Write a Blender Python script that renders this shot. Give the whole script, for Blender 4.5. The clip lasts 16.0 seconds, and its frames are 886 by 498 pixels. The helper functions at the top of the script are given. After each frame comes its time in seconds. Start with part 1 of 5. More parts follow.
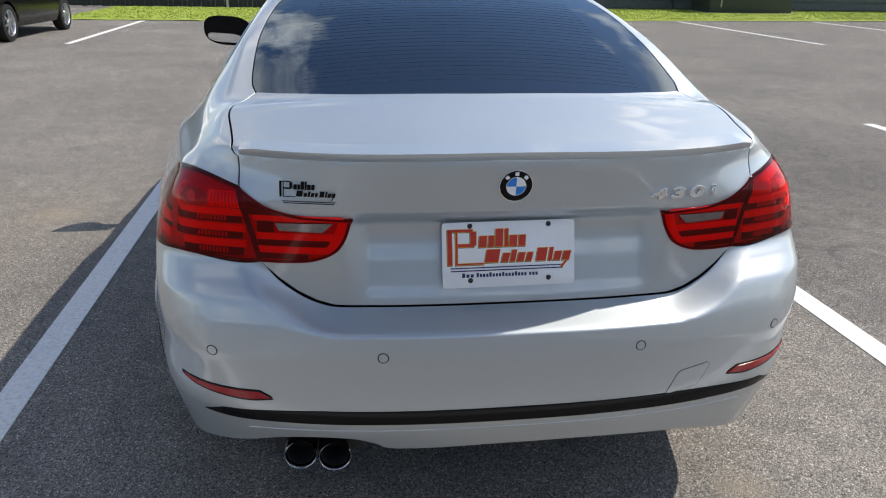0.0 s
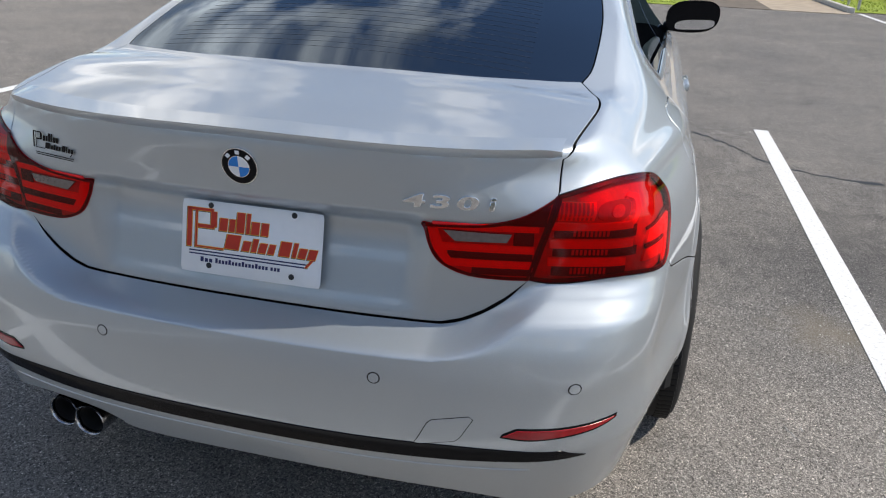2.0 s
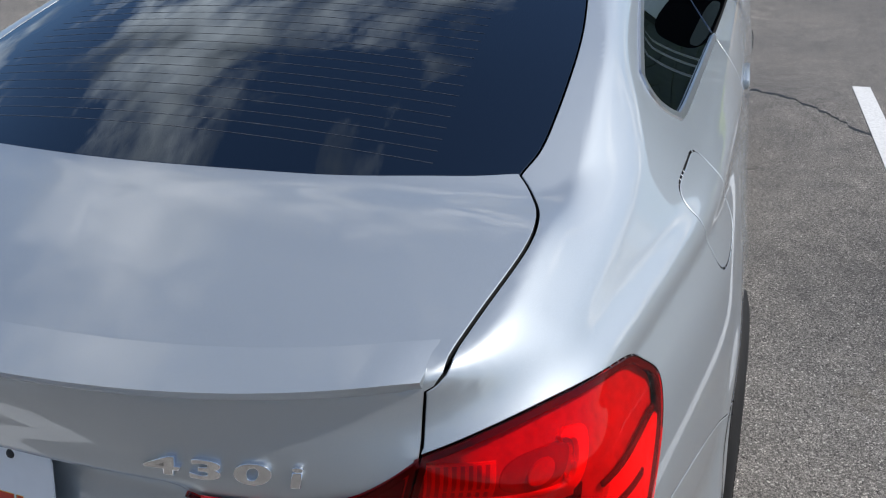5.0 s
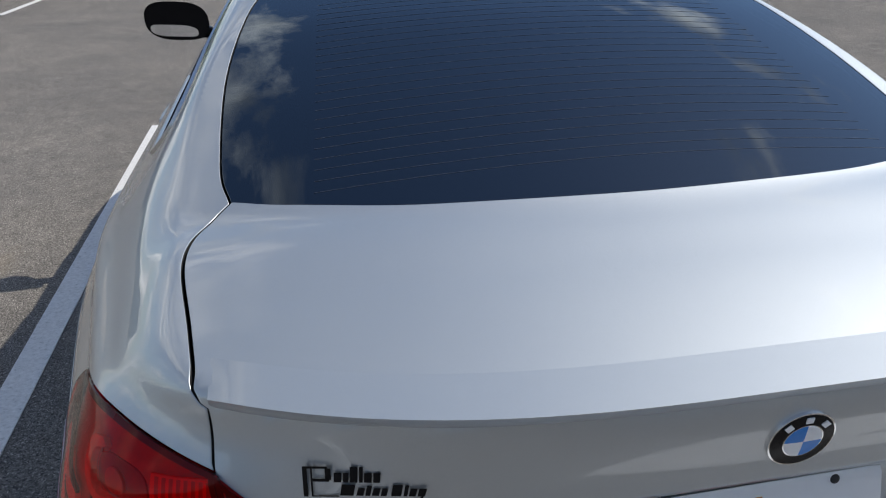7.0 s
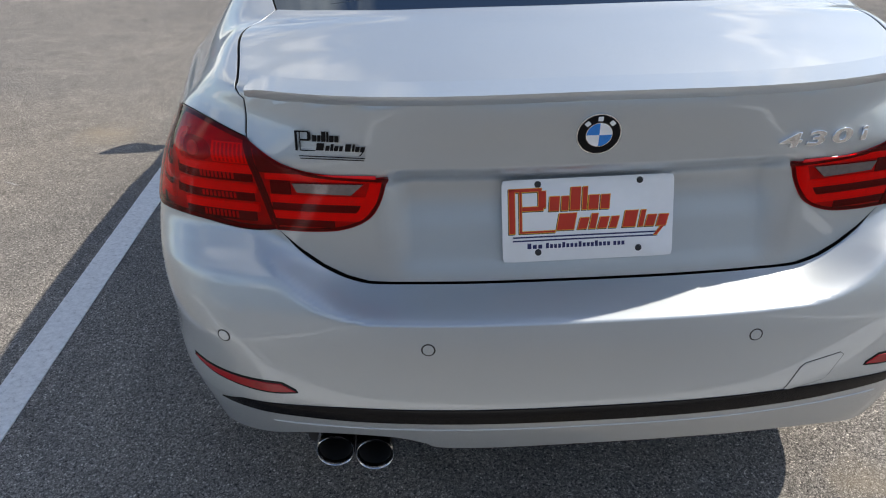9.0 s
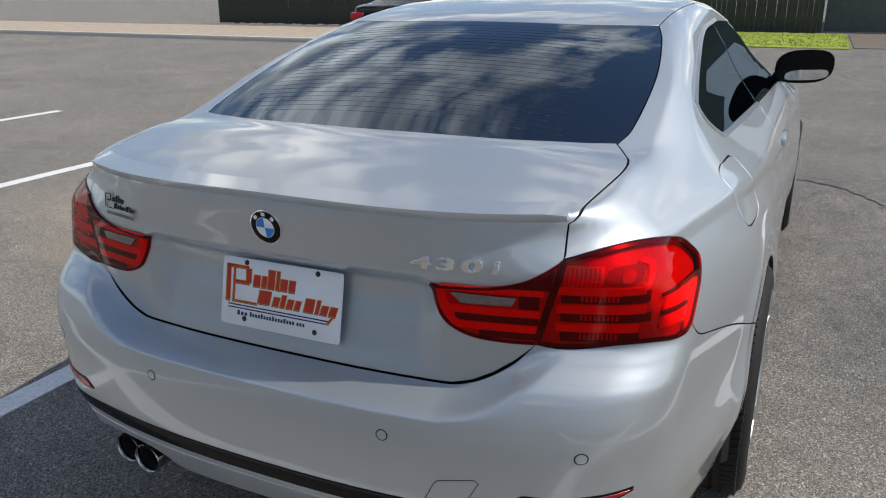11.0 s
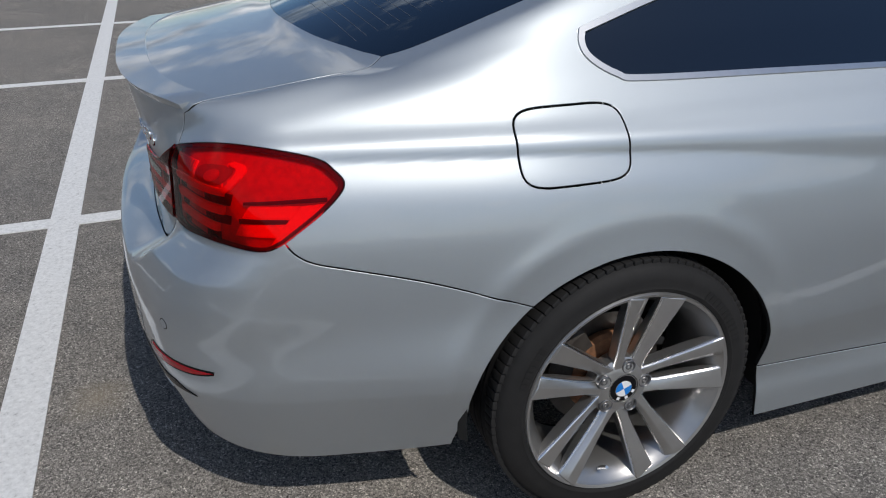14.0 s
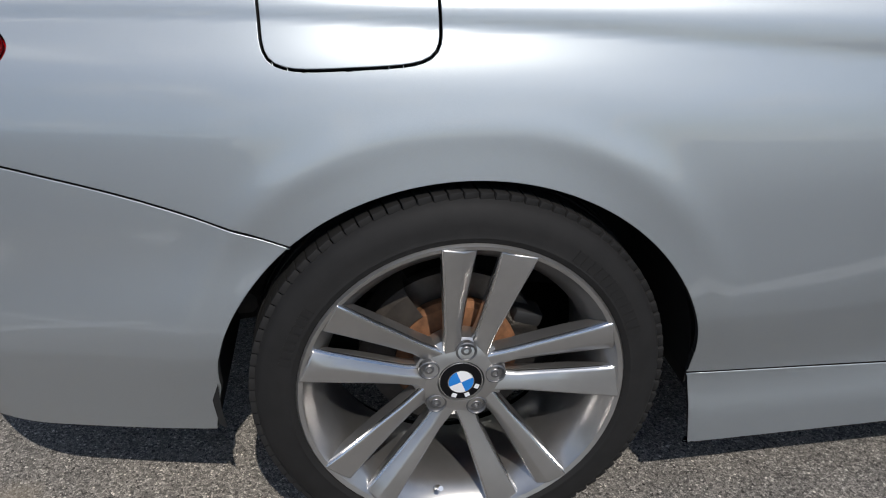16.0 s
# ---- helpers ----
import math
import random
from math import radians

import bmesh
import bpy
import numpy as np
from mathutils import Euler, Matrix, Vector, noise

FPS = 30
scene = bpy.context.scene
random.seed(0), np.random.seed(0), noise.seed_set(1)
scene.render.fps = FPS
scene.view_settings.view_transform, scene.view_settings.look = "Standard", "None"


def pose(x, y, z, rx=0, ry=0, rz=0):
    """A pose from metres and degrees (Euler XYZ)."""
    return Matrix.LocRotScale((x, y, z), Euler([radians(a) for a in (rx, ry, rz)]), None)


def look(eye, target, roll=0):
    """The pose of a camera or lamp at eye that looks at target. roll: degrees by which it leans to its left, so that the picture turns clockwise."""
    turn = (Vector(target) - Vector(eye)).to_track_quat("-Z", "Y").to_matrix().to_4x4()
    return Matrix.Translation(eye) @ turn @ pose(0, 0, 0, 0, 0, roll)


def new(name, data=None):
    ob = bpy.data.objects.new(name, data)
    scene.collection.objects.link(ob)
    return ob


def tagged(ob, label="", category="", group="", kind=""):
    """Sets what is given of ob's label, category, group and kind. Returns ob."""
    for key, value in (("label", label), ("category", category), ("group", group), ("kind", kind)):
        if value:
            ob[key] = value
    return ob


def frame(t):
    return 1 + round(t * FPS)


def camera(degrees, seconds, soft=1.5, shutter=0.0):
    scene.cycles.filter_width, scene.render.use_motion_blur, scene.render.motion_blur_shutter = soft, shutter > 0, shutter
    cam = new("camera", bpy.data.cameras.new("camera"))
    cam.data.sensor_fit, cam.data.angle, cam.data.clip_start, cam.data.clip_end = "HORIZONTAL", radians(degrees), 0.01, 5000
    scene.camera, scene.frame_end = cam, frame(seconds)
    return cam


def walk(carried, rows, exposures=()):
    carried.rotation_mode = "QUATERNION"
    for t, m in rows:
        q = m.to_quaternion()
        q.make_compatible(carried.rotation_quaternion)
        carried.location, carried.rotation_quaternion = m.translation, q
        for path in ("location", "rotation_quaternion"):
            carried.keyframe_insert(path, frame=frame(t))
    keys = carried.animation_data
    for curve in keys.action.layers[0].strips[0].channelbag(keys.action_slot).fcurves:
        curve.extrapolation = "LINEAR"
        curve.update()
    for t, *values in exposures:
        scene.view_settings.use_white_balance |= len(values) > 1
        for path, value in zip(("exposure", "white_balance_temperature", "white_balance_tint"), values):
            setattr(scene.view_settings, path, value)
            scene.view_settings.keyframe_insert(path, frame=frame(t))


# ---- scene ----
cam = camera(59.1, 16.0, 1.1)
PATH = [
    (0, (-0.398, -1.531, 1.381), (-0.119, 0.330, 0.703), 1.1),
    (0.5, (-0.139, -1.469, 1.377), (-0.033, 0.405, 0.687), 0.8),
    (1, (0.180, -1.430, 1.383), (0.130, 0.446, 0.693), 1.3),
    (1.5, (0.497, -1.384, 1.384), (0.255, 0.472, 0.681), 1.8),
    (2, (0.717, -1.223, 1.360), (0.281, 0.581, 0.615), 2.6),
    (2.5, (0.918, -1.032, 1.328), (0.298, 0.684, 0.508), 3.1),
    (3, (1.075, -0.876, 1.295), (0.318, 0.730, 0.374), 2.3),
    (3.5, (1.087, -0.787, 1.291), (0.282, 0.768, 0.323), 0.9),
    (4, (1.026, -0.650, 1.341), (0.234, 0.925, 0.396), -0.4),
    (4.1, (1.030, -0.610, 1.337), (0.222, 0.980, 0.432), -0.8),
    (4.5, (0.971, -0.452, 1.421), (0.242, 1.170, 0.505), -1.2),
    (5, (0.834, -0.387, 1.448), (0.206, 1.292, 0.561), -1.9),
    (5.2, (0.723, -0.401, 1.452), (0.159, 1.305, 0.574), -2.0),
    (7.3, (-0.621, -0.554, 1.443), (-0.135, 1.215, 0.647), -0.4),
    (7.5, (-0.684, -0.592, 1.437), (-0.123, 1.142, 0.614), 0.3),
    (7.7, (-0.712, -0.623, 1.413), (-0.120, 1.083, 0.553), 1.3),
    (8, (-0.735, -0.705, 1.333), (-0.148, 0.993, 0.452), 2.9),
    (8.5, (-0.630, -0.874, 1.320), (-0.213, 0.838, 0.374), 3.4),
    (9, (-0.317, -1.150, 1.366), (-0.238, 0.627, 0.450), -1.3),
    (9.5, (-0.016, -1.240, 1.397), (-0.090, 0.578, 0.568), -2.8),
    (10, (0.314, -1.255, 1.402), (0.024, 0.596, 0.701), -1.6),
    (10.2, (0.449, -1.255, 1.391), (0.056, 0.590, 0.726), -1.3),
    (12.3, (1.669, -0.518, 1.408), (0.306, 0.760, 0.693), 1.5),
    (12.5, (1.751, -0.380, 1.403), (0.323, 0.810, 0.666), 1.6),
    (13, (1.909, -0.131, 1.402), (0.337, 0.833, 0.628), 1.0),
    (13.5, (2.041, 0.092, 1.408), (0.380, 0.848, 0.591), 0.2),
    (14, (2.173, 0.169, 1.396), (0.466, 0.764, 0.538), -0.5),
    (14.5, (2.379, 0.287, 1.397), (0.653, 0.779, 0.517), -1.0),
    (15, (2.439, 0.512, 1.377), (0.718, 0.973, 0.470), -1.1),
    (15.5, (2.205, 0.736, 1.261), (0.461, 1.074, 0.343), -1.5),
    (16, (1.925, 0.906, 1.091), (0.152, 1.111, 0.190), -1.6),
]
EXPOSURES = [(0, 0.98, 6850, 10), (2.0, 0.84, 6650, 10), (3.5, 0.84, 6500, 10), (5.2, 0.56, 6380, 10), (7.3, 0.5, 6650, 10), (8.0, 0.74, 6750, 10), (8.5, 1.0, 6800, 10), (9.0, 1.02, 6850, 10), (10.2, 0.86, 6850, 10), (12.5, 0.28, 6450, 10), (14.0, 0.08, 6400, 10), (15.2, 0.08, 6550, 10), (16, 0.26, 6500, 10)]
walk(cam, [(t, look(eye, target, roll)) for t, eye, target, roll in PATH], EXPOSURES)

# ---- light ----
SUN = Vector((0.80, 0.17, 1.0)).normalized()
world = bpy.data.worlds.new("world")
scene.world = world
world.use_nodes = True
wn, wl = world.node_tree.nodes, world.node_tree.links
sky = wn.new("ShaderNodeTexSky")
sky.sky_type, sky.sun_disc = "NISHITA", False
sky.dust_density, sky.ozone_density = 0.5, 3.0
sky.sun_elevation = math.asin(SUN.z)
sky.sun_rotation = math.atan2(SUN.x, SUN.y)
# broken cumulus over the blue
wco = wn.new("ShaderNodeTexCoord")
# the cloud layer lies flat overhead: it closes up towards the horizon
wsep, wlow = wn.new("ShaderNodeSeparateXYZ"), wn.new("ShaderNodeMath")
wl.new(wco.outputs["Generated"], wsep.inputs[0])
wlow.operation, wlow.use_clamp = "MULTIPLY_ADD", False
wlow.inputs[1].default_value, wlow.inputs[2].default_value = 1.0, 0.28
wl.new(wsep.outputs["Z"], wlow.inputs[0])
wdiv = wn.new("ShaderNodeVectorMath")
wdiv.operation = "DIVIDE"
wall3 = wn.new("ShaderNodeCombineXYZ")
for k in range(3):
    wl.new(wlow.outputs[0], wall3.inputs[k])
wl.new(wco.outputs["Generated"], wdiv.inputs[0])
wl.new(wall3.outputs[0], wdiv.inputs[1])
wmap = wn.new("ShaderNodeMapping")
wmap.inputs["Scale"].default_value = (1.0, 1.0, 0.0)
wmap.inputs["Location"].default_value = (0.12, 0.6, 0.0)
wnoise = wn.new("ShaderNodeTexNoise")
wnoise.inputs["Scale"].default_value = 2.0
wnoise.inputs["Detail"].default_value = 9.0
wnoise.inputs["Roughness"].default_value = 0.62
wramp = wn.new("ShaderNodeValToRGB")
wramp.color_ramp.elements[0].position = 0.53
wramp.color_ramp.elements[1].position = 0.64
wmix = wn.new("ShaderNodeMixRGB")
wl.new(wdiv.outputs[0], wmap.inputs["Vector"])
wl.new(wmap.outputs["Vector"], wnoise.inputs["Vector"])
wfar, wcover = wn.new("ShaderNodeMapRange"), wn.new("ShaderNodeMath")
wfar.inputs["From Min"].default_value, wfar.inputs["From Max"].default_value = 0.45, 0.0
wfar.inputs["To Min"].default_value, wfar.inputs["To Max"].default_value = 0.0, 0.07
wl.new(wsep.outputs["Z"], wfar.inputs["Value"])
wl.new(wnoise.outputs["Fac"], wcover.inputs[0])
wl.new(wfar.outputs[0], wcover.inputs[1])
# a wide clear gap ahead of the car and a bank of cloud beside it
def sky_patch(azimuth, elevation, inner, outer, amount, before):
    way = wn.new("ShaderNodeVectorMath")
    way.operation = "DOT_PRODUCT"
    a, e = radians(azimuth), radians(elevation)
    way.inputs[1].default_value = (math.sin(a) * math.cos(e), math.cos(a) * math.cos(e), math.sin(e))
    wl.new(wco.outputs["Generated"], way.inputs[0])
    soft, total = wn.new("ShaderNodeMapRange"), wn.new("ShaderNodeMath")
    soft.interpolation_type = "SMOOTHSTEP"
    soft.inputs["From Min"].default_value, soft.inputs["From Max"].default_value = math.cos(radians(outer)), math.cos(radians(inner))
    soft.inputs["To Max"].default_value = amount
    wl.new(way.outputs["Value"], soft.inputs["Value"])
    wl.new(before, total.inputs[0])
    wl.new(soft.outputs[0], total.inputs[1])
    return total.outputs[0]


cover = sky_patch(18, 46, 9, 25, -0.20, wcover.outputs[0])
cover = sky_patch(-38, 38, 10, 34, 0.055, cover)
cover = sky_patch(-13, 38, 2, 10, 0.09, cover)
wl.new(cover, wramp.inputs["Fac"])
# sunlit tops and grey bases
wtone, wshade = wn.new("ShaderNodeTexNoise"), wn.new("ShaderNodeValToRGB")
wtone.inputs["Scale"].default_value, wtone.inputs["Detail"].default_value = 4.5, 6.0
wl.new(wmap.outputs["Vector"], wtone.inputs["Vector"])
wl.new(wtone.outputs["Fac"], wshade.inputs["Fac"])
wshade.color_ramp.elements[0].position, wshade.color_ramp.elements[0].color = 0.38, (3.4, 3.6, 3.9, 1)
wshade.color_ramp.elements[1].position, wshade.color_ramp.elements[1].color = 0.62, (13.0, 12.8, 12.6, 1)
wl.new(wshade.outputs["Color"], wmix.inputs["Color2"])
wl.new(wramp.outputs["Color"], wmix.inputs["Fac"])
wl.new(sky.outputs["Color"], wmix.inputs["Color1"])
wl.new(wmix.outputs["Color"], wn["Background"].inputs["Color"])
wn["Background"].inputs["Strength"].default_value = 0.086
sun = new("sun", bpy.data.lights.new("sun", "SUN"))
sun.data.energy, sun.data.angle, sun.data.color = 2.5, radians(0.55), (1.0, 0.945, 0.86)
sun.matrix_world = look(SUN * 30, (0, 0, 0))


# ---- materials ----
def shader(name, **kw):
    m = bpy.data.materials.new(name)
    m.use_nodes = True
    b = m.node_tree.nodes["Principled BSDF"]
    for k, v in kw.items():
        b.inputs[k.replace("_", " ")].default_value = v
    return m, m.node_tree.nodes, m.node_tree.links, b


def noisy(n, l, scale, detail=6.0, rough=0.6, coords="Object", stretch=(1, 1, 1)):
    co, mp, nz = n.new("ShaderNodeTexCoord"), n.new("ShaderNodeMapping"), n.new("ShaderNodeTexNoise")
    mp.inputs["Scale"].default_value = stretch
    nz.inputs["Scale"].default_value, nz.inputs["Detail"].default_value, nz.inputs["Roughness"].default_value = scale, detail, rough
    l.new(co.outputs[coords], mp.inputs["Vector"])
    l.new(mp.outputs["Vector"], nz.inputs["Vector"])
    return nz


def ramp(n, l, source, stops):
    r = n.new("ShaderNodeValToRGB")
    els = r.color_ramp.elements
    while len(els) < len(stops):
        els.new(0.5)
    for e, (p, c) in zip(els, stops):
        e.position, e.color = p, (*c, 1) if len(c) == 3 else c
    l.new(source, r.inputs["Fac"])
    return r


def bumped(n, l, b, height, strength, distance):
    bp = n.new("ShaderNodeBump")
    bp.inputs["Strength"].default_value, bp.inputs["Distance"].default_value = strength, distance
    l.new(height, bp.inputs["Height"])
    l.new(bp.outputs["Normal"], b.inputs["Normal"])
    return bp


def plain(name, color, rough, metal=0.0, grain=0.08, scale=40.0, bump=0.0, **kw):
    """A surface of one colour with fine uneven tone and gloss."""
    m, n, l, b = shader(name, Roughness=rough, Metallic=metal, **kw)
    nz = noisy(n, l, scale)
    lo, hi = [c * (1 - grain) for c in color], [min(1, c * (1 + grain)) for c in color]
    l.new(ramp(n, l, nz.outputs["Fac"], ((0.3, lo), (0.7, hi))).outputs["Color"], b.inputs["Base Color"])
    if bump:
        bumped(n, l, b, nz.outputs["Fac"], bump, 0.002)
    return m


# silver metallic paint: a broad lobe of tilted flakes, a tighter one of flakes that lie flat, both under clear coat
paint, n, l, b = shader("silver_paint", Metallic=0.92, Roughness=0.64)
flat_flakes = n.new("ShaderNodeBsdfPrincipled")
flat_flakes.inputs["Metallic"].default_value = 1.0
two_lobes = n.new("ShaderNodeMixShader")
two_lobes.inputs["Fac"].default_value = 0.38
flake, haze = noisy(n, l, 2600.0, 1.0), noisy(n, l, 5.0)
flake_colour = ramp(n, l, flake.outputs["Fac"], ((0.35, (0.415, 0.448, 0.472)), (0.65, (0.545, 0.587, 0.616))))
for lobe, lo, hi in ((b, 0.62, 0.66), (flat_flakes, 0.35, 0.39)):
    lobe.inputs["Coat Weight"].default_value = 1.0
    lobe.inputs["Coat Roughness"].default_value = 0.02
    lobe.inputs["Coat IOR"].default_value = 1.58
    l.new(flake_colour.outputs["Color"], lobe.inputs["Base Color"])
    l.new(ramp(n, l, haze.outputs["Fac"], ((0.3, (lo,) * 3), (0.7, (hi,) * 3))).outputs["Color"], lobe.inputs["Roughness"])
l.new(b.outputs["BSDF"], two_lobes.inputs[1])
l.new(flat_flakes.outputs["BSDF"], two_lobes.inputs[2])
l.new(two_lobes.outputs["Shader"], n["Material Output"].inputs["Surface"])

asphalt, n, l, b = shader("asphalt", Roughness=0.9)
b.inputs["Diffuse Roughness"].default_value = 0.3
b.inputs["Specular IOR Level"].default_value = 0.18
co = n.new("ShaderNodeTexCoord")


def blend(kind, fac, one, two):
    m = n.new("ShaderNodeMixRGB")
    m.blend_type = kind
    if isinstance(fac, float):
        m.inputs["Fac"].default_value = fac
    else:
        l.new(fac, m.inputs["Fac"])
    for sock, v in (("Color1", one), ("Color2", two)):
        if isinstance(v, tuple):
            m.inputs[sock].default_value = (*v, 1)
        else:
            l.new(v, m.inputs[sock])
    return m.outputs["Color"]


def voronoi(scale, feature):
    v = n.new("ShaderNodeTexVoronoi")
    v.feature = feature
    v.inputs["Scale"].default_value = scale
    l.new(co.outputs["Object"], v.inputs["Vector"])
    return v


stone, chink = voronoi(225.0, "F1"), voronoi(225.0, "DISTANCE_TO_EDGE")
fine, mid, big = noisy(n, l, 420.0, 3.0, 0.7), noisy(n, l, 7.0, 6.0), noisy(n, l, 0.7, 5.0)
pits = noisy(n, l, 105.0, 4.0, 0.7)
colour = ramp(n, l, stone.outputs["Color"], ((0.05, (0.10, 0.097, 0.093)), (0.40, (0.235, 0.226, 0.215)), (0.78, (0.37, 0.355, 0.335)), (0.97, (0.72, 0.69, 0.65)))).outputs["Color"]
colour = blend("MULTIPLY", 0.6, colour, ramp(n, l, fine.outputs["Fac"], ((0.3, (0.5,) * 3), (0.7, (1.45,) * 3))).outputs["Color"])
colour = blend("MULTIPLY", 1.0, colour, ramp(n, l, chink.outputs["Distance"], ((0.02, (0.36,) * 3), (0.14, (1.0,) * 3))).outputs["Color"])
colour = blend("MULTIPLY", 1.0, colour, ramp(n, l, pits.outputs["Fac"], ((0.36, (0.22,) * 3), (0.45, (1.0,) * 3))).outputs["Color"])
colour = blend("MULTIPLY", 0.8, colour, ramp(n, l, big.outputs["Fac"], ((0.3, (0.80, 0.80, 0.81)), (0.7, (1.25, 1.21, 1.16)))).outputs["Color"])
colour = blend("MULTIPLY", 0.8, colour, ramp(n, l, mid.outputs["Fac"], ((0.3, (0.80,) * 3), (0.7, (1.2, 1.18, 1.15)))).outputs["Color"])
# dried tan stains, each with a ragged edge
for sx, sy, reach in ((0.02, -0.17, 0.16), (-1.95, 3.05, 0.30), (-2.6, 1.9, 0.55), (1.55, 1.75, 0.35), (0.75, 0.20, 0.14)):
    mp = n.new("ShaderNodeMapping")
    mp.inputs["Location"].default_value = (-sx, -sy, 0)
    ln = n.new("ShaderNodeVectorMath")
    ln.operation = "LENGTH"
    l.new(co.outputs["Object"], mp.inputs["Vector"])
    l.new(mp.outputs["Vector"], ln.inputs[0])
    rag = n.new("ShaderNodeMath")
    rag.operation = "MULTIPLY_ADD"
    l.new(mid.outputs["Fac"], rag.inputs[0])
    rag.inputs[1].default_value = reach * 1.6
    l.new(ln.outputs["Value"], rag.inputs[2])
    mask = ramp(n, l, rag.outputs["Value"], ((min(0.99, reach * 0.75), (0.5,) * 3), (min(1.0, reach * 1.55), (0.0,) * 3)))
    colour = blend("MIX", mask.outputs["Color"], colour, (0.30, 0.255, 0.19))
# broad soft patches with ragged edges: some paler, some darker
for sx, sy, reach, tone in ((1.25, 0.35, 1.0, (1.42, 1.39, 1.34)), (1.75, -0.4, 0.6, (1.25, 1.23, 1.20)), (-2.9, 2.6, 1.3, (1.22, 1.17, 1.10)), (1.75, 2.6, 0.9, (0.74, 0.74, 0.75)), (3.2, 3.6, 1.5, (0.80, 0.80, 0.80)), (2.4, -1.2, 0.7, (0.78, 0.78, 0.79))):
    mp, ln, rag = n.new("ShaderNodeMapping"), n.new("ShaderNodeVectorMath"), n.new("ShaderNodeMath")
    mp.inputs["Location"].default_value = (-sx / reach, -sy / reach, 0)
    mp.inputs["Scale"].default_value = (1 / reach, 1 / reach, 1)
    ln.operation, rag.operation = "LENGTH", "MULTIPLY_ADD"
    l.new(co.outputs["Object"], mp.inputs["Vector"])
    l.new(mp.outputs["Vector"], ln.inputs[0])
    l.new(mid.outputs["Fac"], rag.inputs[0])
    rag.inputs[1].default_value = 0.7
    l.new(ln.outputs["Value"], rag.inputs[2])
    halved = n.new("ShaderNodeMath")
    halved.operation = "MULTIPLY"
    l.new(rag.outputs["Value"], halved.inputs[0])
    halved.inputs[1].default_value = 0.5
    mask = ramp(n, l, halved.outputs["Value"], ((0.30, (1.0,) * 3), (0.78, (0.0,) * 3)))
    colour = blend("MULTIPLY", mask.outputs["Color"], colour, tone)
l.new(colour, b.inputs["Base Color"])
relief = n.new("ShaderNodeMath")
relief.operation = "MULTIPLY"
l.new(chink.outputs["Distance"], relief.inputs[0])
l.new(pits.outputs["Fac"], relief.inputs[1])
bumped(n, l, b, relief.outputs["Value"], 0.75, 0.010)

line_paint, n, l, b = shader("line_paint", Roughness=0.75)
wear = noisy(n, l, 60.0, 8.0, 0.8)
l.new(ramp(n, l, wear.outputs["Fac"], ((0.30, (0.22, 0.215, 0.21)), (0.42, (0.62, 0.62, 0.61)), (0.65, (0.80, 0.80, 0.79)))).outputs["Color"], b.inputs["Base Color"])
bumped(n, l, b, wear.outputs["Fac"], 0.5, 0.003)

grass_mat, n, l, b = shader("grass", Roughness=0.8)
gn = noisy(n, l, 6.0, 8.0)
l.new(ramp(n, l, gn.outputs["Fac"], ((0.3, (0.12, 0.17, 0.016)), (0.55, (0.28, 0.36, 0.035)), (0.75, (0.42, 0.45, 0.08)))).outputs["Color"], b.inputs["Base Color"])

black_gloss = plain("gloss_black_trim", (0.007, 0.007, 0.008), 0.16, Specular_IOR_Level=0.12)
black_matt = plain("black_plastic", (0.018, 0.018, 0.019), 0.6, bump=0.2)
# near black for inner parts; also paints the shade on panel edge flanges
inner_shade_black = plain("black_inner_and_gap_shade", (0.006, 0.006, 0.006), 0.9)
rubber = plain("tyre_rubber", (0.012, 0.0115, 0.0115), 0.75, grain=0.2, scale=25.0, bump=0.25, Specular_IOR_Level=0.35)
chrome = plain("chrome", (0.80, 0.81, 0.82), 0.07, 1.0, 0.03)
dark_chrome = plain("sooty_chrome", (0.42, 0.42, 0.425), 0.2, 1.0, 0.3, 60.0)
satin = plain("satin_aluminium", (0.62, 0.63, 0.64), 0.28, 1.0, 0.04)
alloy = plain("grey_alloy", (0.45, 0.445, 0.44), 0.3, 0.85, 0.08, 12.0, Coat_Weight=0.5)
machined = plain("machined_edge", (0.72, 0.715, 0.71), 0.24, 1.0, 0.05, 60.0)
alloy_dark = plain("dark_alloy", (0.20, 0.20, 0.205), 0.4, 0.8, 0.1, 12.0)
rust = plain("rusty_iron", (0.25, 0.115, 0.055), 0.8, 0.2, 0.5, 30.0, 0.5)
dark_iron = plain("dark_cast_iron", (0.05, 0.042, 0.036), 0.7, 0.3, 0.3, 40.0, 0.3)
disc_steel = plain("brake_steel", (0.10, 0.092, 0.085), 0.45, 0.8, 0.15, 60.0)
white_enamel = plain("white_enamel", (0.78, 0.79, 0.80), 0.25, grain=0.02)
roundel_blue = plain("blue_enamel", (0.02, 0.20, 0.60), 0.2)
plate_red = plain("red_print", (0.50, 0.028, 0.010), 0.35)
plate_yellow = plain("yellow_print", (0.80, 0.42, 0.03), 0.35)
plate_navy = plain("navy_print", (0.015, 0.02, 0.10), 0.35)


